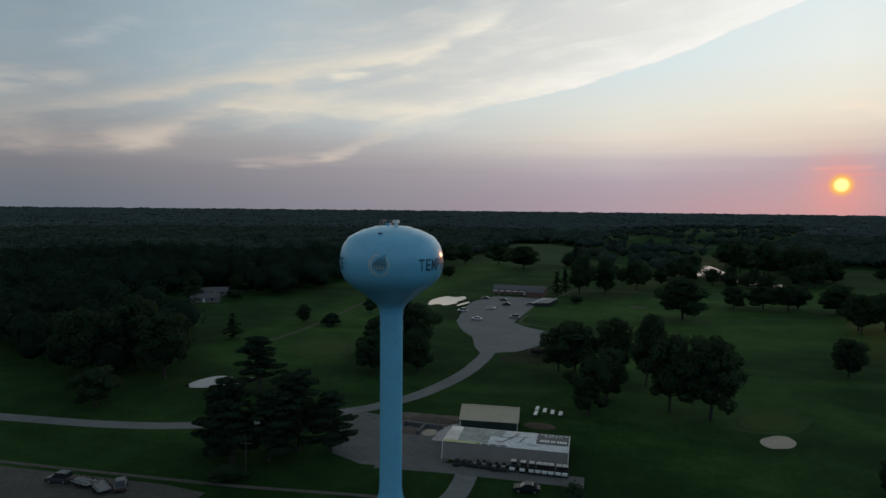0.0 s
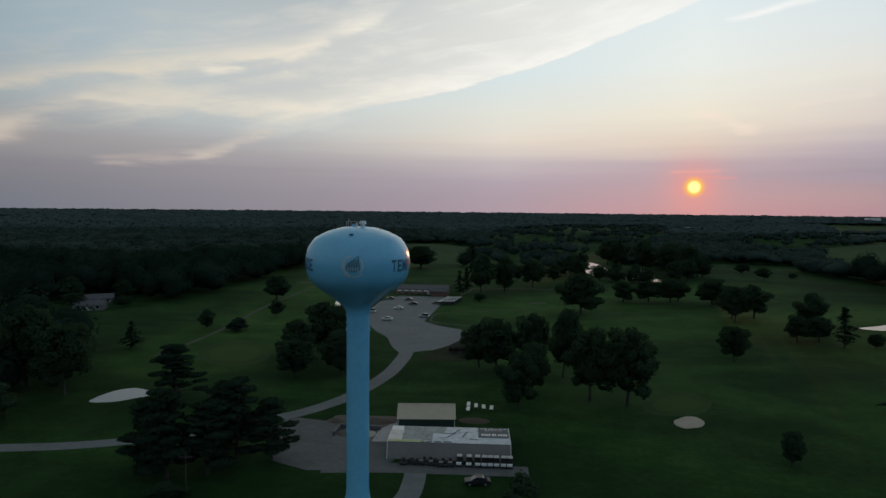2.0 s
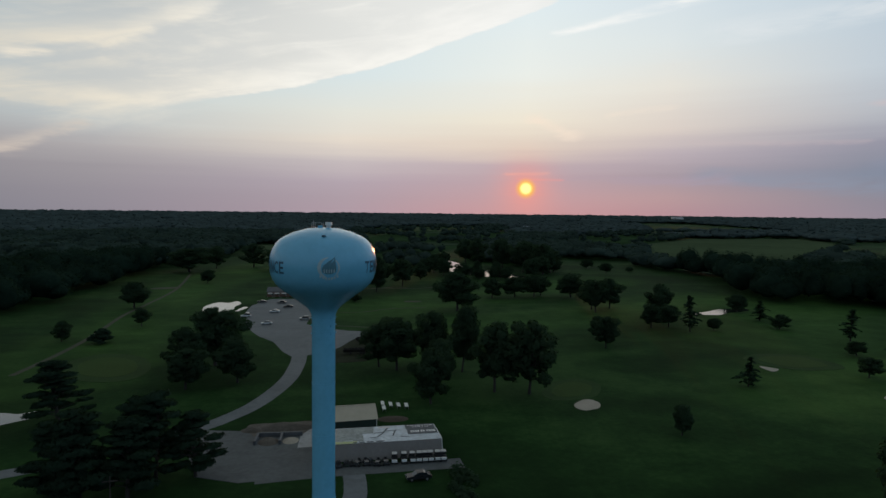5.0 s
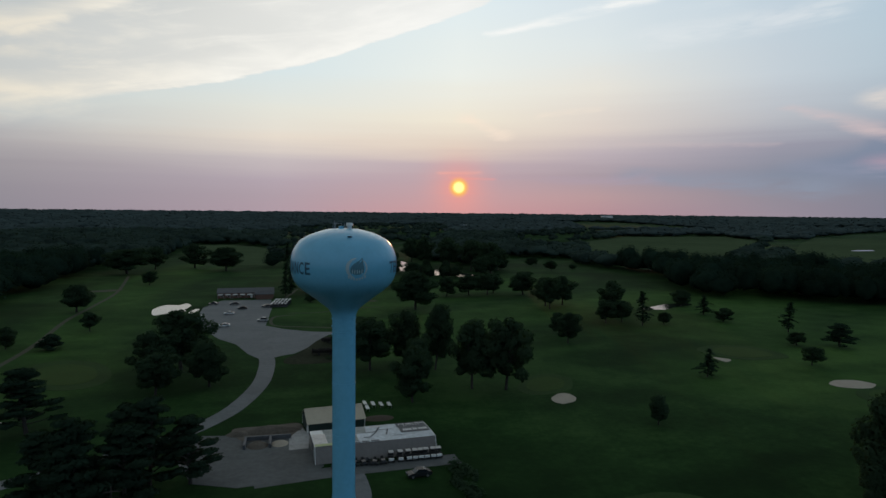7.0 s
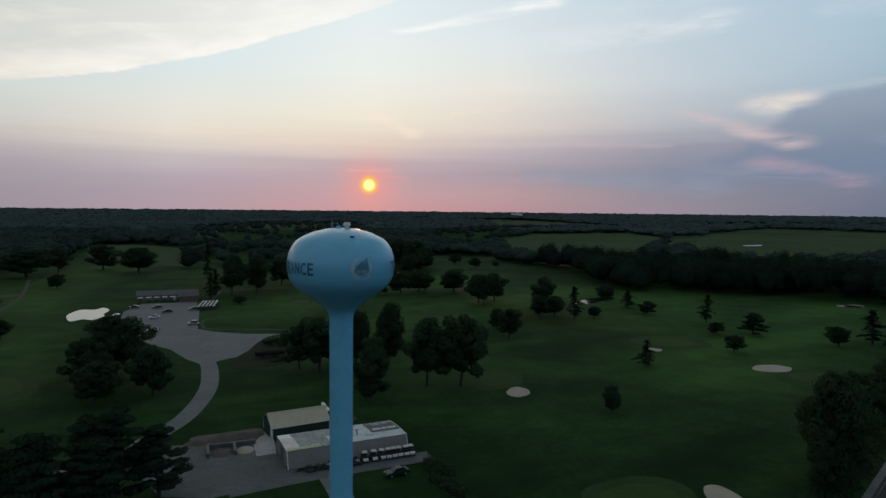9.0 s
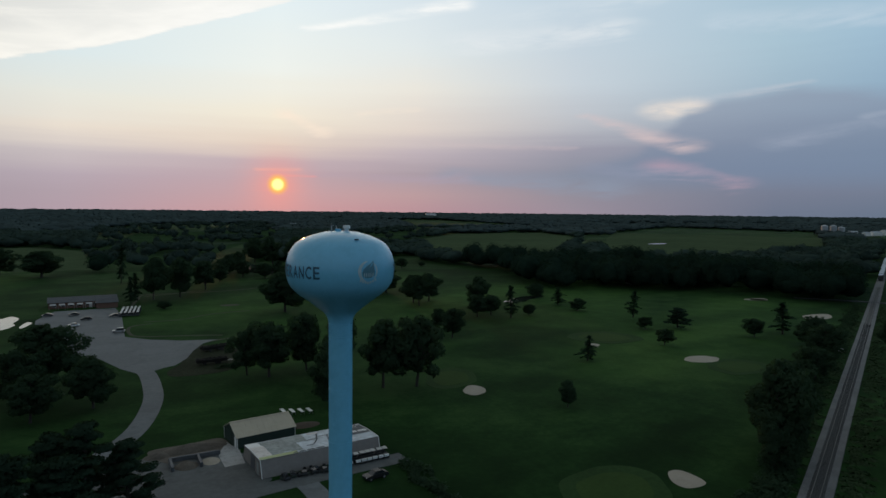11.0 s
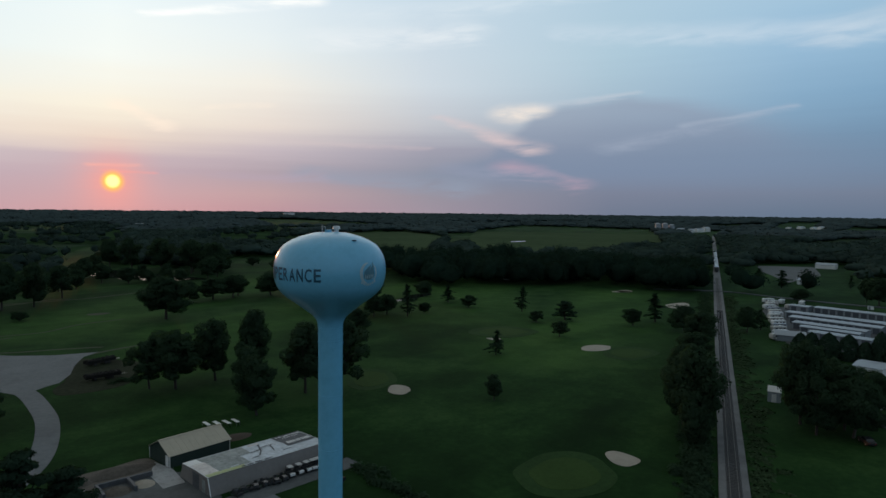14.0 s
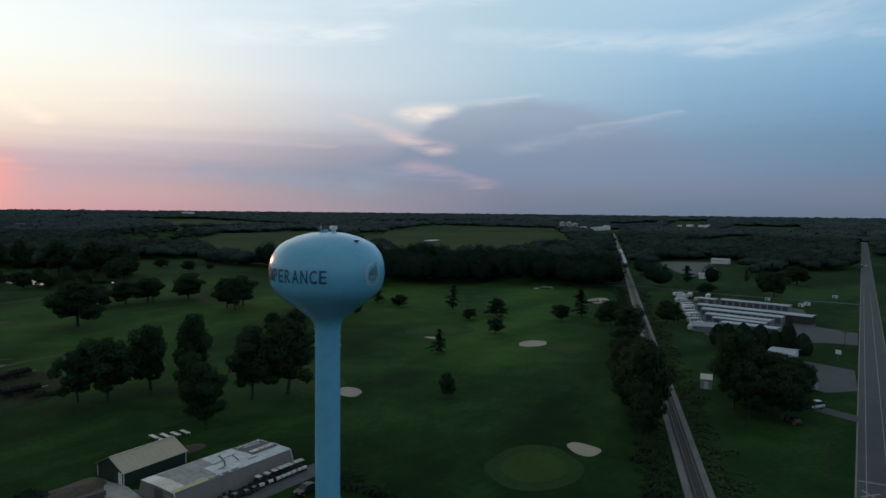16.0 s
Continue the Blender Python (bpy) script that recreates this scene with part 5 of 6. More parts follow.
def make_cart():
    t = thing("golf_cart", "small golf cart with a white roof and dark seat", "golf cart", group="golf carts")
    part("body", prism([(-1.15, 0.3), (1.1, 0.3), (1.15, 0.75), (0.5, 0.82), (0.45, 0.5), (-0.1, 0.5), (-0.15, 0.72), (-1.1, 0.78)], -0.58, 0.58), CAR_DARK, t)
    part("cowl", box(-0.56, 0.56, 0.78, 1.18, 0.34, 0.84, 0.08), WHITE, t, "white front cowl")
    part("seat", box(-0.5, 0.5, -0.6, -0.12, 0.74, 0.88, 0.04), BLACK, t)
    part("backrest", box(-0.5, 0.5, -0.72, -0.6, 0.85, 1.25, 0.04), BLACK, t)
    part("roof", box(-0.5, 0.5, -0.72, 0.55, 1.74, 1.83, 0.04), CART_ROOF, t)
    for x in (-0.52, 0.52):
        for y in (-0.75, 0.62):
            part("roof_post", box(x - 0.02, x + 0.02, y - 0.02, y + 0.02, 0.75, 1.8), BLACK, t)
    for x in (-0.5, 0.5):
        for y in (-0.8, 0.8):
            part("wheel", tube(0.23, 0.23, -0.09, 0.09, 12, m=pose(x, y, 0.23, 0, 90, 0)), BLACK, t)
    return t


CART_ROOF = mat("cart_roof", (0.40, 0.39, 0.38), 0.5, 0.08, 1.0)
place(make_cart(), [(x, 117.0 + 0.06 * i, 178 + 3 * (i % 3)) for i, x in enumerate((-18.9, -17.1, -15.5, -14.2, -13.1, -12.0, -10.6, -9.5))], "golf carts in front of the shed")


def make_row_cart():
    t = make_cart()
    t["label"] = "golf cart with a bright white roof in a parked row"
    for o in t.children:
        if o.name.startswith("roof") and not o.name.startswith("roof_post"):
            o.data.materials[0] = WHITE
    return t


place(make_row_cart(), [(-47.9 + i * 1.65 + j * 0.3, 317.5 + j * 2.5, 0) for i in range(5) for j in range(8)], "golf carts beside the clubhouse")


def make_mower():
    t = thing("mower", "dark riding mower parked along the shed wall", "mower", group="mowers along the shed")
    part("body", prism([(-0.9, 0.3), (0.95, 0.3), (0.95, 0.85), (0.2, 0.95), (0.1, 0.6), (-0.85, 0.62)], -0.4, 0.4), CAR_DARK, t)
    part("seat", box(-0.28, 0.28, -0.6, -0.15, 0.6, 0.75, 0.04), BLACK, t)
    part("backrest", box(-0.28, 0.28, -0.7, -0.58, 0.72, 1.15, 0.04), BLACK, t)
    part("deck", box(-0.85, 0.85, -0.2, 0.7, 0.12, 0.3, 0.04), DARK_GREEN, t)
    for x in (-0.5, 0.5):
        for y in (-0.6, 0.75):
            part("wheel", tube(0.28, 0.28, -0.12, 0.12, 12, m=pose(x, y, 0.28, 0, 90, 0)), BLACK, t)
    return t


place(make_mower(), [(-29.4, 115.9, 10), (-27.5, 116.3, 75), (-25.8, 116.4, 160), (-24.3, 116.5, 190), (-23.4, 116.5, 20), (-22.1, 116.2, 170), (-20.6, 116.4, 185)])


def make_table():
    t = thing("folding_table", "long white-topped table standing on the grass", "table", group="white tables on the grass")
    part("tabletop", box(-0.42, 0.42, -1.5, 1.5, 0.7, 0.78, 0.02), WHITE, t)
    for x in (-0.4, 0.4):
        for y in (-1.3, 1.3):
            part("leg", tube(0.03, 0.03, 0, 0.72, 6, x, y), STEEL, t)
    return t


place(make_table(), [(-20.1, 152.6, 2), (-19.9, 148.9, 1), (-18.2, 151.6, 3), (-16.3, 150.9, 4), (-14.4, 150.5, 2)])

# ---- yard ----


def mound(name, label, x, y, rx, ry, h, material, seed):
    bm = bmesh.new()
    rows = []
    for i in range(9):
        rr = i / 8
        rows.append([bm.verts.new((x + rx * rr * math.cos(a), y + ry * rr * math.sin(a), max(-0.05, h * (1 - rr ** 1.6) + 0.22 * h * noise.noise((rr * 3 * math.cos(a) + seed, rr * 3 * math.sin(a), seed)) * (1 - rr)))) for a in [j * math.tau / 24 for j in range(24)]])
    for a, b in zip(rows, rows[1:]):
        for j in range(24):
            bm.faces.new((a[j], b[j], b[(j + 1) % 24], a[(j + 1) % 24]))
    bmesh.ops.remove_doubles(bm, verts=bm.verts, dist=0.001)
    return tagged(part(name, bm, material, smooth=True), label, "heap")


mound("mulch_heap", "low dark brown mulch heap in an open bay", -44.2, 130.2, 2.2, 2.3, 0.9, DIRT, 2)
mound("sand_heap", "low pale sand heap in an open bay", -39.8, 130.6, 1.8, 2.2, 0.5, SAND, 5)
mound("dirt_mound", "long heap of brown dirt and brush", -42, 138.6, 7.0, 2.4, 1.2, DIRT, 8)
mound("dirt_mound", "small heap of brown dirt in the yard", -48.6, 137.6, 2.6, 1.8, 0.8, DIRT, 11)
bay = thing("storage_bay", "dark block walls of the heap bays", "wall")
for x0, x1, y0, y1 in ((-47.0, -37.6, 133.2, 133.7), (-47.0, -46.5, 128.5, 133.2), (-42.0, -41.5, 128.5, 133.2)):
    part("block_wall", box(x0, x1, y0, y1, 0, 0.9, 0.04), TARP_DARK, bay)
mound("red_soil_heap", "low patch of reddish soil behind the barn", -18.0, 142.5, 3.6, 2.2, 0.3, mat("red_soil", (0.06, 0.042, 0.03), 0.95, 0.2, 0.5), 14)

lay("lot", sheet([(-150, 86), (-110, 88.2), (-75, 91.5), (-66, 91), (-66, 60), (-150, 60)], 0.05, False), LOT, "cracked dirty asphalt lot at the edge of the grass", "lot")
lay("path", ribbon([(-150, 86.5), (-109, 90), (-75, 93.5), (-61, 95.2), (-38, 99), (-31, 99)], 1.0, 0.06), LOT, "pale strip of dirt along the lot", "path")


def make_trailer():
    t = thing("utility_trailer", "low utility trailer with a railed dark deck", "trailer", group="trailers on the lot")
    part("deck", box(-1.1, 1.1, -2.4, 2.4, 0.55, 0.68, 0.03), CAR_DARK, t)
    for x in (-1.08, 1.08):
        part("rail", box(x - 0.03, x + 0.03, -2.4, 2.4, 1.05, 1.12), MATT, t)
        for y in (-2.3, -0.8, 0.8, 2.3):
            part("rail_post", box(x - 0.03, x + 0.03, y - 0.03, y + 0.03, 0.66, 1.08), MATT, t)
        for y in (-0.45, 0.45):
            part("wheel", tube(0.34, 0.34, -0.1, 0.1, 14, m=pose(x * 1.12, y, 0.34, 0, 90, 0)), BLACK, t)
    part("drawbar", box(-0.06, 0.06, 2.4, 3.8, 0.5, 0.6), STEEL, t)
    return t


place(make_trailer(), [(-87.6, 87.0, 82), (-83.2, 86.4, 60)])
place(make_car(CAR_DARK, "dark pickup parked on the cracked lot", True), [(-92.4, 86.6, 100), (-80.6, 88.0, 40)])

# ---- clubhouse ----
BRICK_RED = mat("red_brick_wall", (0.16, 0.085, 0.065), 0.85, 0.15, 0.6, 5.0)
SLATE = mat("grey_blue_shingles", (0.075, 0.08, 0.09), 0.85, 0.2, 0.4, 3.0)


def make_house(name, label, category, x0, x1, y0, y1, eave, ridge, wall, roof, doors=(), windows=(), along="x", m=None, over=0.5):
    """A gabled house round its own origin: openings are (side, along, low, width, height), side -1 or 1 of the depth."""
    t = thing(name, label, category, m)
    if along == "y":
        t.matrix_basis = t.matrix_basis @ pose(0, 0, 0, 0, 0, 90)
    ym = (y0 + y1) / 2
    part("wall", prism([(y0, 0), (y1, 0), (y1, eave), (ym, ridge), (y0, eave)], x0, x1), wall, t)
    k = (ridge - eave) / (ym - y0)
    for ye in (y0 - over, y1 + over):
        ze = eave - over * k
        part("roof", prism([(ye, ze + 0.04), (ye, ze + 0.16), (ym, ridge + 0.18), (ym, ridge + 0.06)], x0 - 0.8 * over, x1 + 0.8 * over), roof, t)
    for kind, items in (("door", doors), ("window", windows)):
        for side, a, low, w, h in items:
            y = y0 if side < 0 else y1
            d = part(kind, box(a - w / 2, a + w / 2, y - 0.05, y + 0.05, low, low + h), GLASS if kind == "window" else WHITE, t)
            part("frame", box(a - w / 2 - 0.07, a + w / 2 + 0.07, y - 0.03, y + 0.03, low - 0.07, low + h + 0.07), WHITE, d)
    return t


wins = [(-1, -12 + i * 3.4, 1.0, 1.6, 1.3) for i in range(8)]
make_house("clubhouse", "long low brick clubhouse with a shallow grey roof", "clubhouse", -14.5, 14.5, 0, 13, 2.9, 4.6, BRICK_RED, SLATE, [(-1, 3.1, 0.05, 1.2, 2.1)], wins, m=pose(-62.5, 354.5, 0, 0, 0, 2))
make_house("clubhouse_wing", "small brick wing of the clubhouse with a grey roof", "clubhouse", -4.5, 4.5, 0, 7, 2.7, 4.0, BRICK_RED, SLATE, m=pose(-52.5, 348.2, 0, 0, 0, 2))


def make_awning():
    t = thing("canopy_tent", "white canopy over tables before the clubhouse", "canopy", group="canopies before the clubhouse")
    part("top", prism([(-1.1, 2.2), (1.1, 2.2), (0, 2.8)], -1.2, 1.2), CART_ROOF, t)
    for x in (-1.4, 1.4):
        for y in (-1.3, 1.3):
            part("pole", tube(0.04, 0.04, 0, 2.25, 6, x, y), STEEL, t)
    return t


place(make_awning(), [(-75 + i * 3.7, 350.5 + 0.1 * i, 2) for i in range(6)])

# ---- beyond the railway ----
UNIT_ROOF = mat("pale_metal_roof", (0.30, 0.33, 0.36), 0.45, 0.08, 0.1, 1.0)
UNIT_WALL = mat("storage_wall", (0.20, 0.22, 0.24), 0.6, 0.1, 0.3)
UNIT_DOOR = mat("storage_door", (0.06, 0.07, 0.085), 0.6, 0.1, 0.5)


def make_unit(x, y0, y1, w):
    t = thing("storage_building", "long low row of storage units with a pale metal roof", "storage building", pose(x, (y0 + y1) / 2, 0, 0, 0, 87), group="rows of storage units")
    L = (y1 - y0) / 2
    part("wall", prism([(-w / 2, 0), (w / 2, 0), (w / 2, 2.6), (0, 2.9), (-w / 2, 2.6)], -L, L), UNIT_WALL, t)
    part("roof", prism([(-w / 2 - 0.3, 2.62), (0, 2.94), (w / 2 + 0.3, 2.62), (w / 2 + 0.3, 2.74), (0, 3.08), (-w / 2 - 0.3, 2.74)], -L - 0.3, L + 0.3), UNIT_ROOF, t)
    n = int(2 * L / 3.2)
    for i in range(n):
        a = -L + (i + 0.5) * 2 * L / n
        for y in (w / 2 + 0.02, -w / 2 - 0.02):
            part("roll_up_door", box(a - 1.2, a + 1.2, y - 0.03, y + 0.03, 0.02, 2.3), UNIT_DOOR, t)


for row in ((274.5, 91.5, 124.6, 6.5), (273, 126.5, 135.6, 6.0), (247, 87, 128, 6.5), (233.5, 86.2, 121.6, 6.5), (219, 88, 115.2, 6), (210, 88, 109.3, 5), (200, 81.4, 102.7, 5.5)):
    make_unit(*row)
make_house("storage_office", "dark grey building with a white-edged flat roof", "building", -5.4, 5.4, -3.6, 3.6, 3.4, 3.7, CAR_DARK, UNIT_ROOF, m=pose(239, 81, 0, 0, 0, 87))
make_house("arched_shed", "pale low shed at the corner of the yard", "shed", -5, 5, -3, 3, 2.4, 3.6, UNIT_WALL, UNIT_ROOF, m=pose(188, 106, 0, 0, 0, 110))


def make_rv(paint, label):
    t = thing("camper", label, "camper", group="campers on the storage yard")
    part("body", prism([(-3.0, 0.5), (2.7, 0.5), (3.0, 1.1), (2.95, 2.1), (2.6, 2.5), (-2.9, 2.5), (-3.0, 2.3)], -1.1, 1.1), paint, t)
    part("stripe", box(-1.12, 1.12, -2.8, 2.6, 1.0, 1.2), CAR_DARK, t)
    for x in (-1.11, 1.11):
        for y in (-1.9, -0.3, 1.4):
            part("window", box(x - 0.02, x + 0.02, y - 0.4, y + 0.4, 1.4, 1.95), GLASS, t)
    for x in (-0.98, 0.98):
        for y in (-1.3, -0.55, 2.0):
            part("wheel", tube(0.36, 0.36, -0.12, 0.12, 12, m=pose(x, y, 0.36, 0, 90, 0)), BLACK, t)
    part("roof_unit", box(-0.4, 0.4, -0.9, 0.1, 2.5, 2.76, 0.05), WHITE, t)
    return t


RV_CREAM = mat("cream_camper_paint", (0.42, 0.41, 0.38), 0.4, 0.08, 0.6)
RV_GREY = mat("grey_camper_paint", (0.22, 0.24, 0.27), 0.4, 0.08, 0.6)
lots = random.Random(21)
rows = [[], [], []]
for i in range(14):
    rows[(0, 1, 0, 2, 1, 0)[i % 6]].append((186 + i * 8.0 + lots.uniform(-1.2, 1.2), 109 + i * 3.35 + lots.uniform(-1.0, 1.0), 53 + lots.uniform(-9, 9)))
rows[0] += [(283, 148, 95), (275, 136.5, 60)]
rows[1] += [(291, 147, 97), (293, 137.5, 100)]
place(make_rv(RV_CREAM, "cream camper parked in a line on the yard"), rows[0])
place(make_rv(mat("white_camper_paint", (0.58, 0.59, 0.60), 0.4, 0.08, 0.6), "white camper parked in a line on the yard"), rows[1])
place(make_rv(RV_GREY, "grey camper parked in a line on the yard"), rows[2])
make_house("white_shop", "white metal building with a pale roof beside the arborvitae", "building", -3.7, 3.7, -5.2, 5.2, 2.9, 3.5, WHITE, UNIT_ROOF, [(-1, 1.5, 0.05, 2.2, 2.1)], m=pose(152, 69.8, 0, 0, 0, -88))
make_house("bungalow", "pale grey house half hidden by trees", "house", -6, 6, -3.6, 3.6, 2.5, 4.3, UNIT_ROOF, UNIT_WALL, [(-1, -1, 0.05, 1.0, 2.1)], [(-1, -4.4, 1.0, 1.4, 1.2), (-1, 3, 1.0, 1.4, 1.2)], m=pose(118, 61, 0, 0, 0, 60))
make_house("garage", "small pale garage beside the house", "garage", -4, 4, -3.5, 3.5, 2.6, 4.2, UNIT_ROOF, WHITE, m=pose(131, 73, 0, 0, 0, 60))
make_house("garden_shed", "small white garden shed with a gable roof on the grass", "shed", -1.5, 1.5, -1.4, 1.4, 2.7, 3.8, UNIT_ROOF, WHITE, [(-1, 0, 0.05, 1.0, 2.0)], m=pose(99.1, 78.2, 0, 0, 0, -73), over=0.12)
make_house("storage_barn", "white metal barn beside the gravel lot", "barn", -8, 8, -4.5, 4.5, 3.6, 5.0, WHITE, UNIT_ROOF, m=pose(567, 210, 0, 0, 0, -86))
make_house("long_shed", "low white shed among the spruces", "shed", -5.5, 5.5, -4, 4, 3.0, 4.0, WHITE, UNIT_ROOF, m=pose(410, 174.5, 0, 0, 0, -71))
for x, y, a in ((-206, 272, 20), (-216, 292, 35), (-262, 330, 10), (-330, 288, 60)):
    make_house("house", "pale house in a clearing of the wood", "house", -6.5, 6.5, -4, 4, 2.5, 4.3, GREY_SIDING, SLATE, [(-1, 0, 0.05, 1.0, 2.1)], [(-1, -4, 1.0, 1.4, 1.2), (-1, 4, 1.0, 1.4, 1.2)], m=pose(x, y, 0, 0, 0, a))
make_house("house", "pale house at the edge of the wood", "house", -4.5, 4.5, -3, 3, 2.6, 4.4, UNIT_ROOF, UNIT_WALL, m=pose(264, 322, 0, 0, 0, 50))



def make_container():
    t = thing("tool_container", "small white metal container standing on the grass", "container", group="white containers")
    part("body", box(-1.3, 1.3, -0.9, 0.9, 0.12, 1.7, 0.05), WHITE, t)
    part("roof", box(-1.35, 1.35, -0.95, 0.95, 1.66, 1.78, 0.03), UNIT_ROOF, t)
    part("door", box(-0.9, 0.0, -0.94, -0.89, 0.2, 1.55), UNIT_WALL, t)
    for y in (-0.7, 0.7):
        part("skid", box(-1.3, 1.3, y - 0.08, y + 0.08, 0, 0.14), BLACK, t)
    return t


place(make_container(), [(294, 90.6, -80), (301, 88.9, -72), (306.5, 109.5, -78), (346, 82.6, -84), (171, 130.5, 40)])
place(make_car(CAR_BLACK, "black car parked on the grass beside the house"), [(81.7, 53, -50)])

# ---- railway ----


def make_railcar(loco=False):
    name = "locomotive" if loco else "rail_car"
    t = thing(name, "dark locomotive at the head of the train" if loco else "pale grey covered hopper car on the rails", "locomotive" if loco else "rail car", group="" if loco else "freight train")
    paint = CAR_DARK if loco else UNIT_ROOF
    part("body", prism([(-8, 1.1), (8, 1.1), (8, 3.6), (7.6, 4.5), (-7.6, 4.5), (-8, 3.6)], -1.5, 1.5), paint, t)
    part("underframe", box(-1.2, 1.2, -7.6, 7.6, 0.85, 1.15), BLACK, t)
    for y in (-5.8, 5.8):
        b = part("bogie", box(-1.1, 1.1, y - 1.4, y + 1.4, 0.5, 0.9, 0.05), BLACK, t)
        for dy in (-0.9, 0.9):
            for x in (-0.75, 0.75):
                part("wheel", tube(0.46, 0.46, -0.07, 0.07, 14, m=pose(x, y + dy, 0.46, 0, 90, 0)), STEEL, b)
    return t


RAIL_TURN = math.degrees(math.atan2(0.4722, 1)) - 90


def on_rails(src, xs, group=""):
    for i, x in enumerate(xs):
        m = pose(x, rail_y(x), 0.42, 0, 0, RAIL_TURN)
        ob = src if i == 0 else copy_thing(src, m)
        ob.matrix_basis = m


on_rails(make_railcar(True), [447])
on_rails(make_railcar(), [463.5 + i * 15.6 for i in range(14)])
sleepers = bmesh.new()
for i in range(420):
    x = -20 + i * 0.62
    r = bmesh.ops.create_cube(sleepers, size=1, matrix=pose(x, rail_y(x), 0.27, 0, 0, RAIL_TURN) @ Matrix.Diagonal((2.6, 0.24, 0.08, 1)))
tagged(part("sleepers", sleepers, BLACK), "dark timber sleepers under the rails", "sleepers", kind="stuff")

# ---- far landmarks ----


def make_silo():
    t = thing("grain_silo", "tall pale grain silo with a conical roof", "silo", group="grain silos")
    part("drum", tube(7, 7, 0, 22, 24), UNIT_ROOF, t)
    part("roof", tube(7.2, 0.8, 22, 25, 24), UNIT_ROOF, t)
    return t


for i, (x, y, s) in enumerate(((1395, 845, 1.0), (1412, 835, 1.0), (1428, 826, 0.85))):
    src = make_silo() if i == 0 else src
    m = pose(x, y, 0) @ Matrix.Diagonal((1, 1, s, 1))
    (src if i == 0 else copy_thing(src, m)).matrix_basis = m
for x, y, L, e in ((1448, 812, 9, 9), (1482, 802, 7, 7), (1520, 800, 12, 8), (1572, 806, 8, 11), (1950, 735, 7, 8), (2000, 720, 10, 10), (2060, 705, 7, 8), (2150, 712, 9, 8), (1405, 2765, 26, 24), (300, 1300, 8, 5), (420, 1700, 9, 7), (250, 1080, 6, 4)):
    make_house("farm_building", "white farm building far off among the fields", "farm building", -L, L, -7, 7, e, e + 3, WHITE, UNIT_ROOF, m=pose(x, y, ground_height(math.hypot(x - AXIS[0], y - AXIS[1])) - 0.5, 0, 0, 160))


def make_pole(h, label):
    t = thing("utility_pole", label, "utility pole", group="utility poles")
    part("pole", tube(0.12, 0.08, 0, h, 10), BARK, t)
    part("crossarm", box(-1.1, 1.1, -0.06, 0.06, h - 0.9, h - 0.75), BARK, t)
    for x in (-1.0, -0.4, 0.4, 1.0):
        part("insulator", tube(0.05, 0.04, h - 0.75, h - 0.55, 8, x, 0), GLASS, t)
    return t


place(make_pole(7.0, "weathered wooden utility pole beside the road"), [(51.4, 41.5, 97), (186, 56.8, 97), (-63.2, 98.5, 10)])
sign = thing("road_sign", "white board sign on a post beside the road", "sign", pose(162, 55.5, 0, 0, 0, 60))
part("post", tube(0.08, 0.08, 0, 3.0, 8), STEEL, sign)
part("board", box(-1.0, 1.0, -0.06, 0.06, 2.4, 3.8, 0.02), WHITE, sign)
LINE = mat("road_paint", (0.24, 0.24, 0.235), 0.7, 0.2, 0.5, 2.0)
lay("road_marking", ribbon([(20, road_y(20) + 2.4), (400, road_y(400) + 2.4)], 0.15, 0.068, 2), LINE, "worn white edge line of the road", "road marking")
lay("road_marking", ribbon([(20, road_y(20) - 0.9), (400, road_y(400) - 0.9)], 0.15, 0.068, 2), LINE, "worn centre line of the road", "road marking")
lay("road_marking", ribbon([(53.8, 37.2), (55.2, 31.2)], 0.45, 0.07, 2), LINE, "white stop line before the railway crossing", "road marking")
for a, b in (((46.2, 36.0), (49.6, 33.6)), ((46.6, 33.4), (49.4, 36.2))):
    lay("road_marking", ribbon([a, b], 0.4, 0.07, 2), LINE, "white painted cross on the road", "road marking")

# ---- low growth along the track and the shed ----


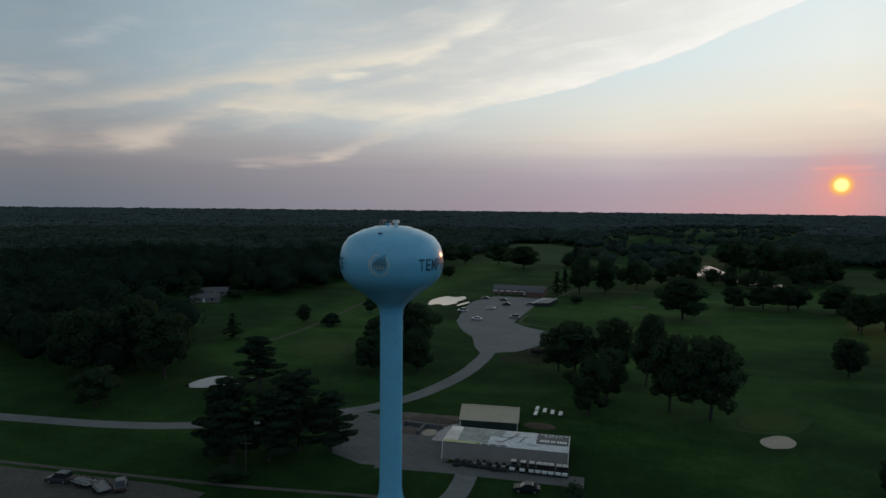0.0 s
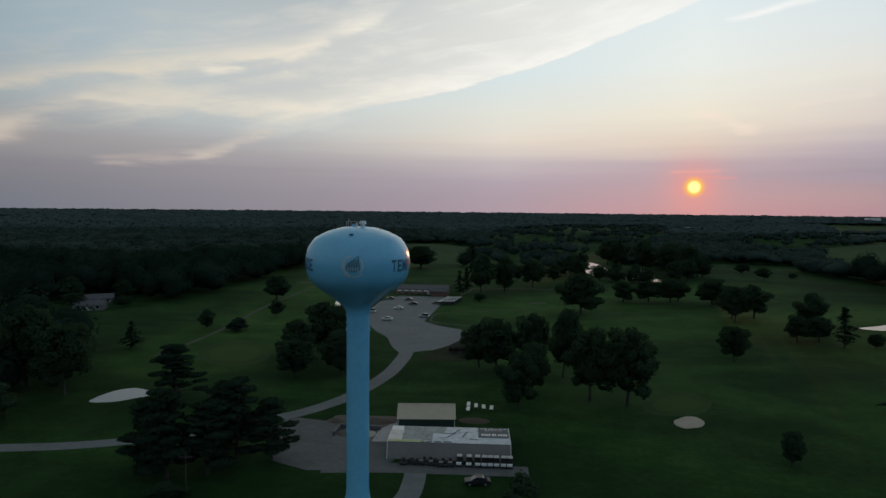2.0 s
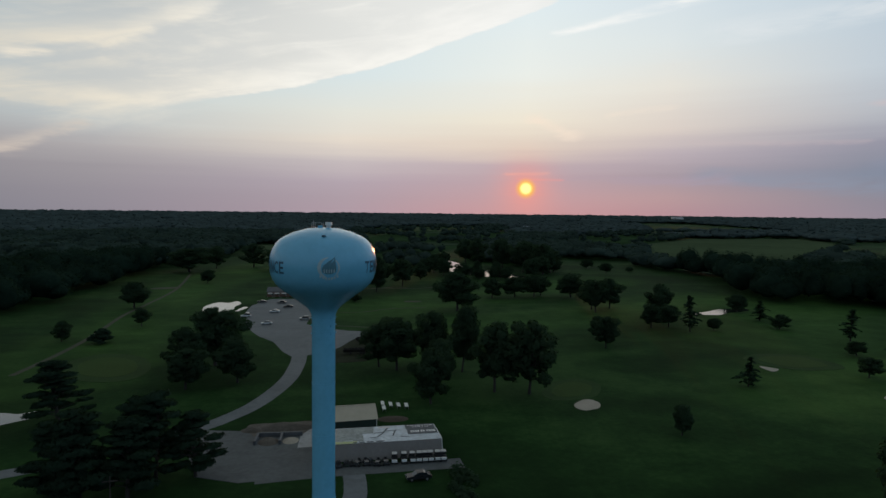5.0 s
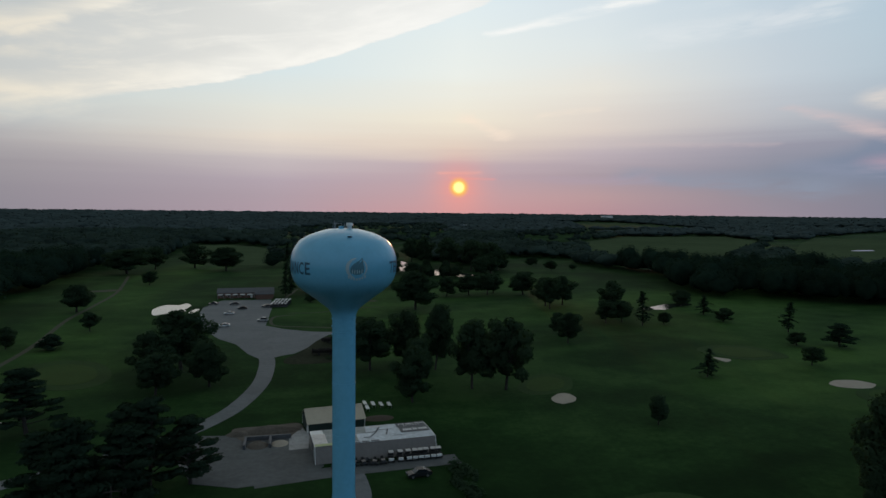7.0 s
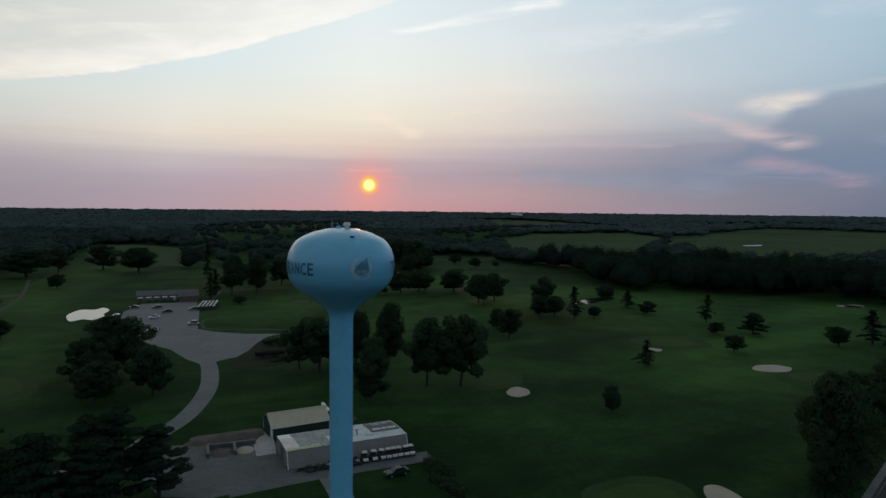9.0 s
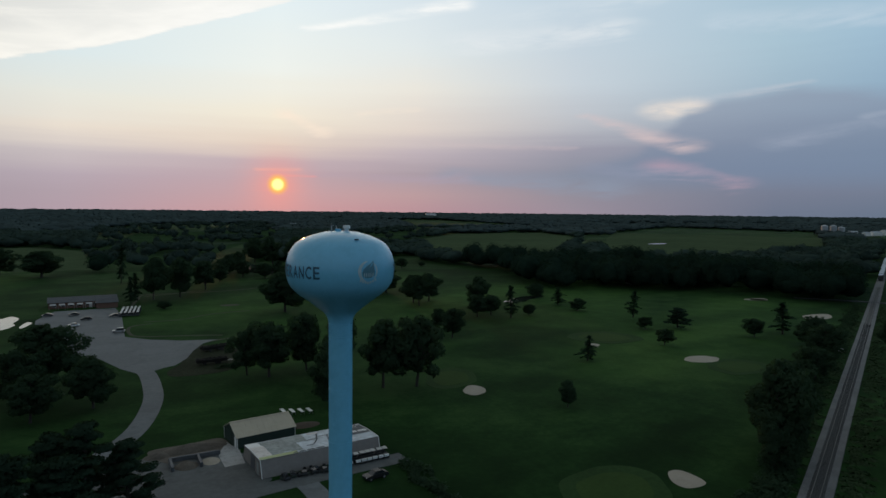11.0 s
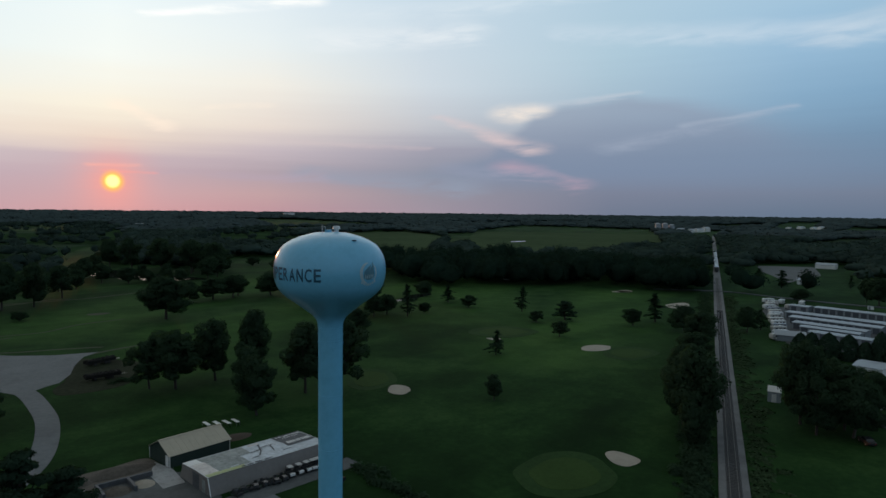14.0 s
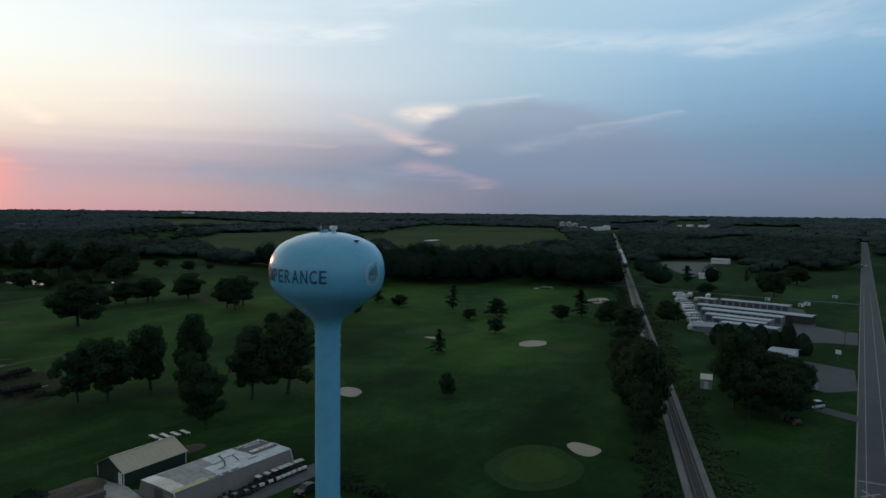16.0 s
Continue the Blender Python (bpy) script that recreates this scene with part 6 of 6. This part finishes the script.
def shrubs(name, label, pts, material):
    global RNG
    RNG = np.random.default_rng(len(name))
    cs, ns = [], []
    for x, y, r, h in pts:
        n = int(20 * r * r) + 22
        d = unit(RNG.normal(size=(n, 3)))
        d[:, 2] = abs(d[:, 2])
        cs.append(d * RNG.uniform(0.5, 1.0, (n, 1)) * (r, r, h) + (x, y, 0))
        ns.append(unit(d * 0.5 + (0, 0, 0.8) + RNG.normal(size=(n, 3)) * 0.3))
    tagged(quads(name, leaves(np.concatenate(cs), np.concatenate(ns), 0.24), material, None, unit(np.concatenate(ns) + (0, 0, 0.5))), label, "shrubs", kind="stuff")


bush = random.Random(9)
row, low_row = [], []
for i in range(520):
    x = bush.uniform(10, 300)
    off = bush.gauss(7.2, 1.6)
    if off > 4.6:
        row.append((x - off * 0.426, rail_y(x) + off * 0.904, bush.uniform(0.5, 1.6), bush.uniform(0.4, 2.6)))
for i in range(260):
    x = bush.uniform(8, 75)
    off = 4.4 + abs(bush.gauss(0, 2.2))
    row.append((x - off * 0.426, rail_y(x) + off * 0.904, bush.uniform(0.7, 1.7), bush.uniform(0.8, 2.8)))
for i in range(1000):
    x, side = bush.uniform(-10, 300), bush.choice((-1, -1, 1))
    off = min(3.4 + abs(bush.gauss(0, 2.6)), 9.0)
    low_row.append((x - side * off * 0.426, rail_y(x) + side * off * 0.904, bush.uniform(0.6, 1.9), bush.uniform(0.1, 0.5)))
shrubs("track_shrubs", "rough shrubs along the railway", row, LEAF)
shrubs("track_weeds", "low pale weeds beside the ballast", low_row, WEED)
shrubs("hedge", "dark rough hedge beside the shed", [(-7.6 + bush.gauss(0, 0.9), 113 - i * 0.62, bush.uniform(0.8, 1.5), bush.uniform(0.8, 2.0)) for i in range(34)], LEAF)
shrubs("brush_pile", "dark brush pile beside the car park", [(-22 + bush.gauss(0, 2.6), 205 + bush.gauss(0, 1.0), bush.uniform(0.8, 1.6), bush.uniform(0.6, 1.4)) for i in range(16)], LEAF)
shrubs("bunker_weeds", "dark low clumps on the pale patch", [(233 + bush.uniform(0, 9), 178 + bush.uniform(-2, 4), bush.uniform(0.6, 1.3), bush.uniform(0.3, 0.8)) for i in range(12)], LEAF)
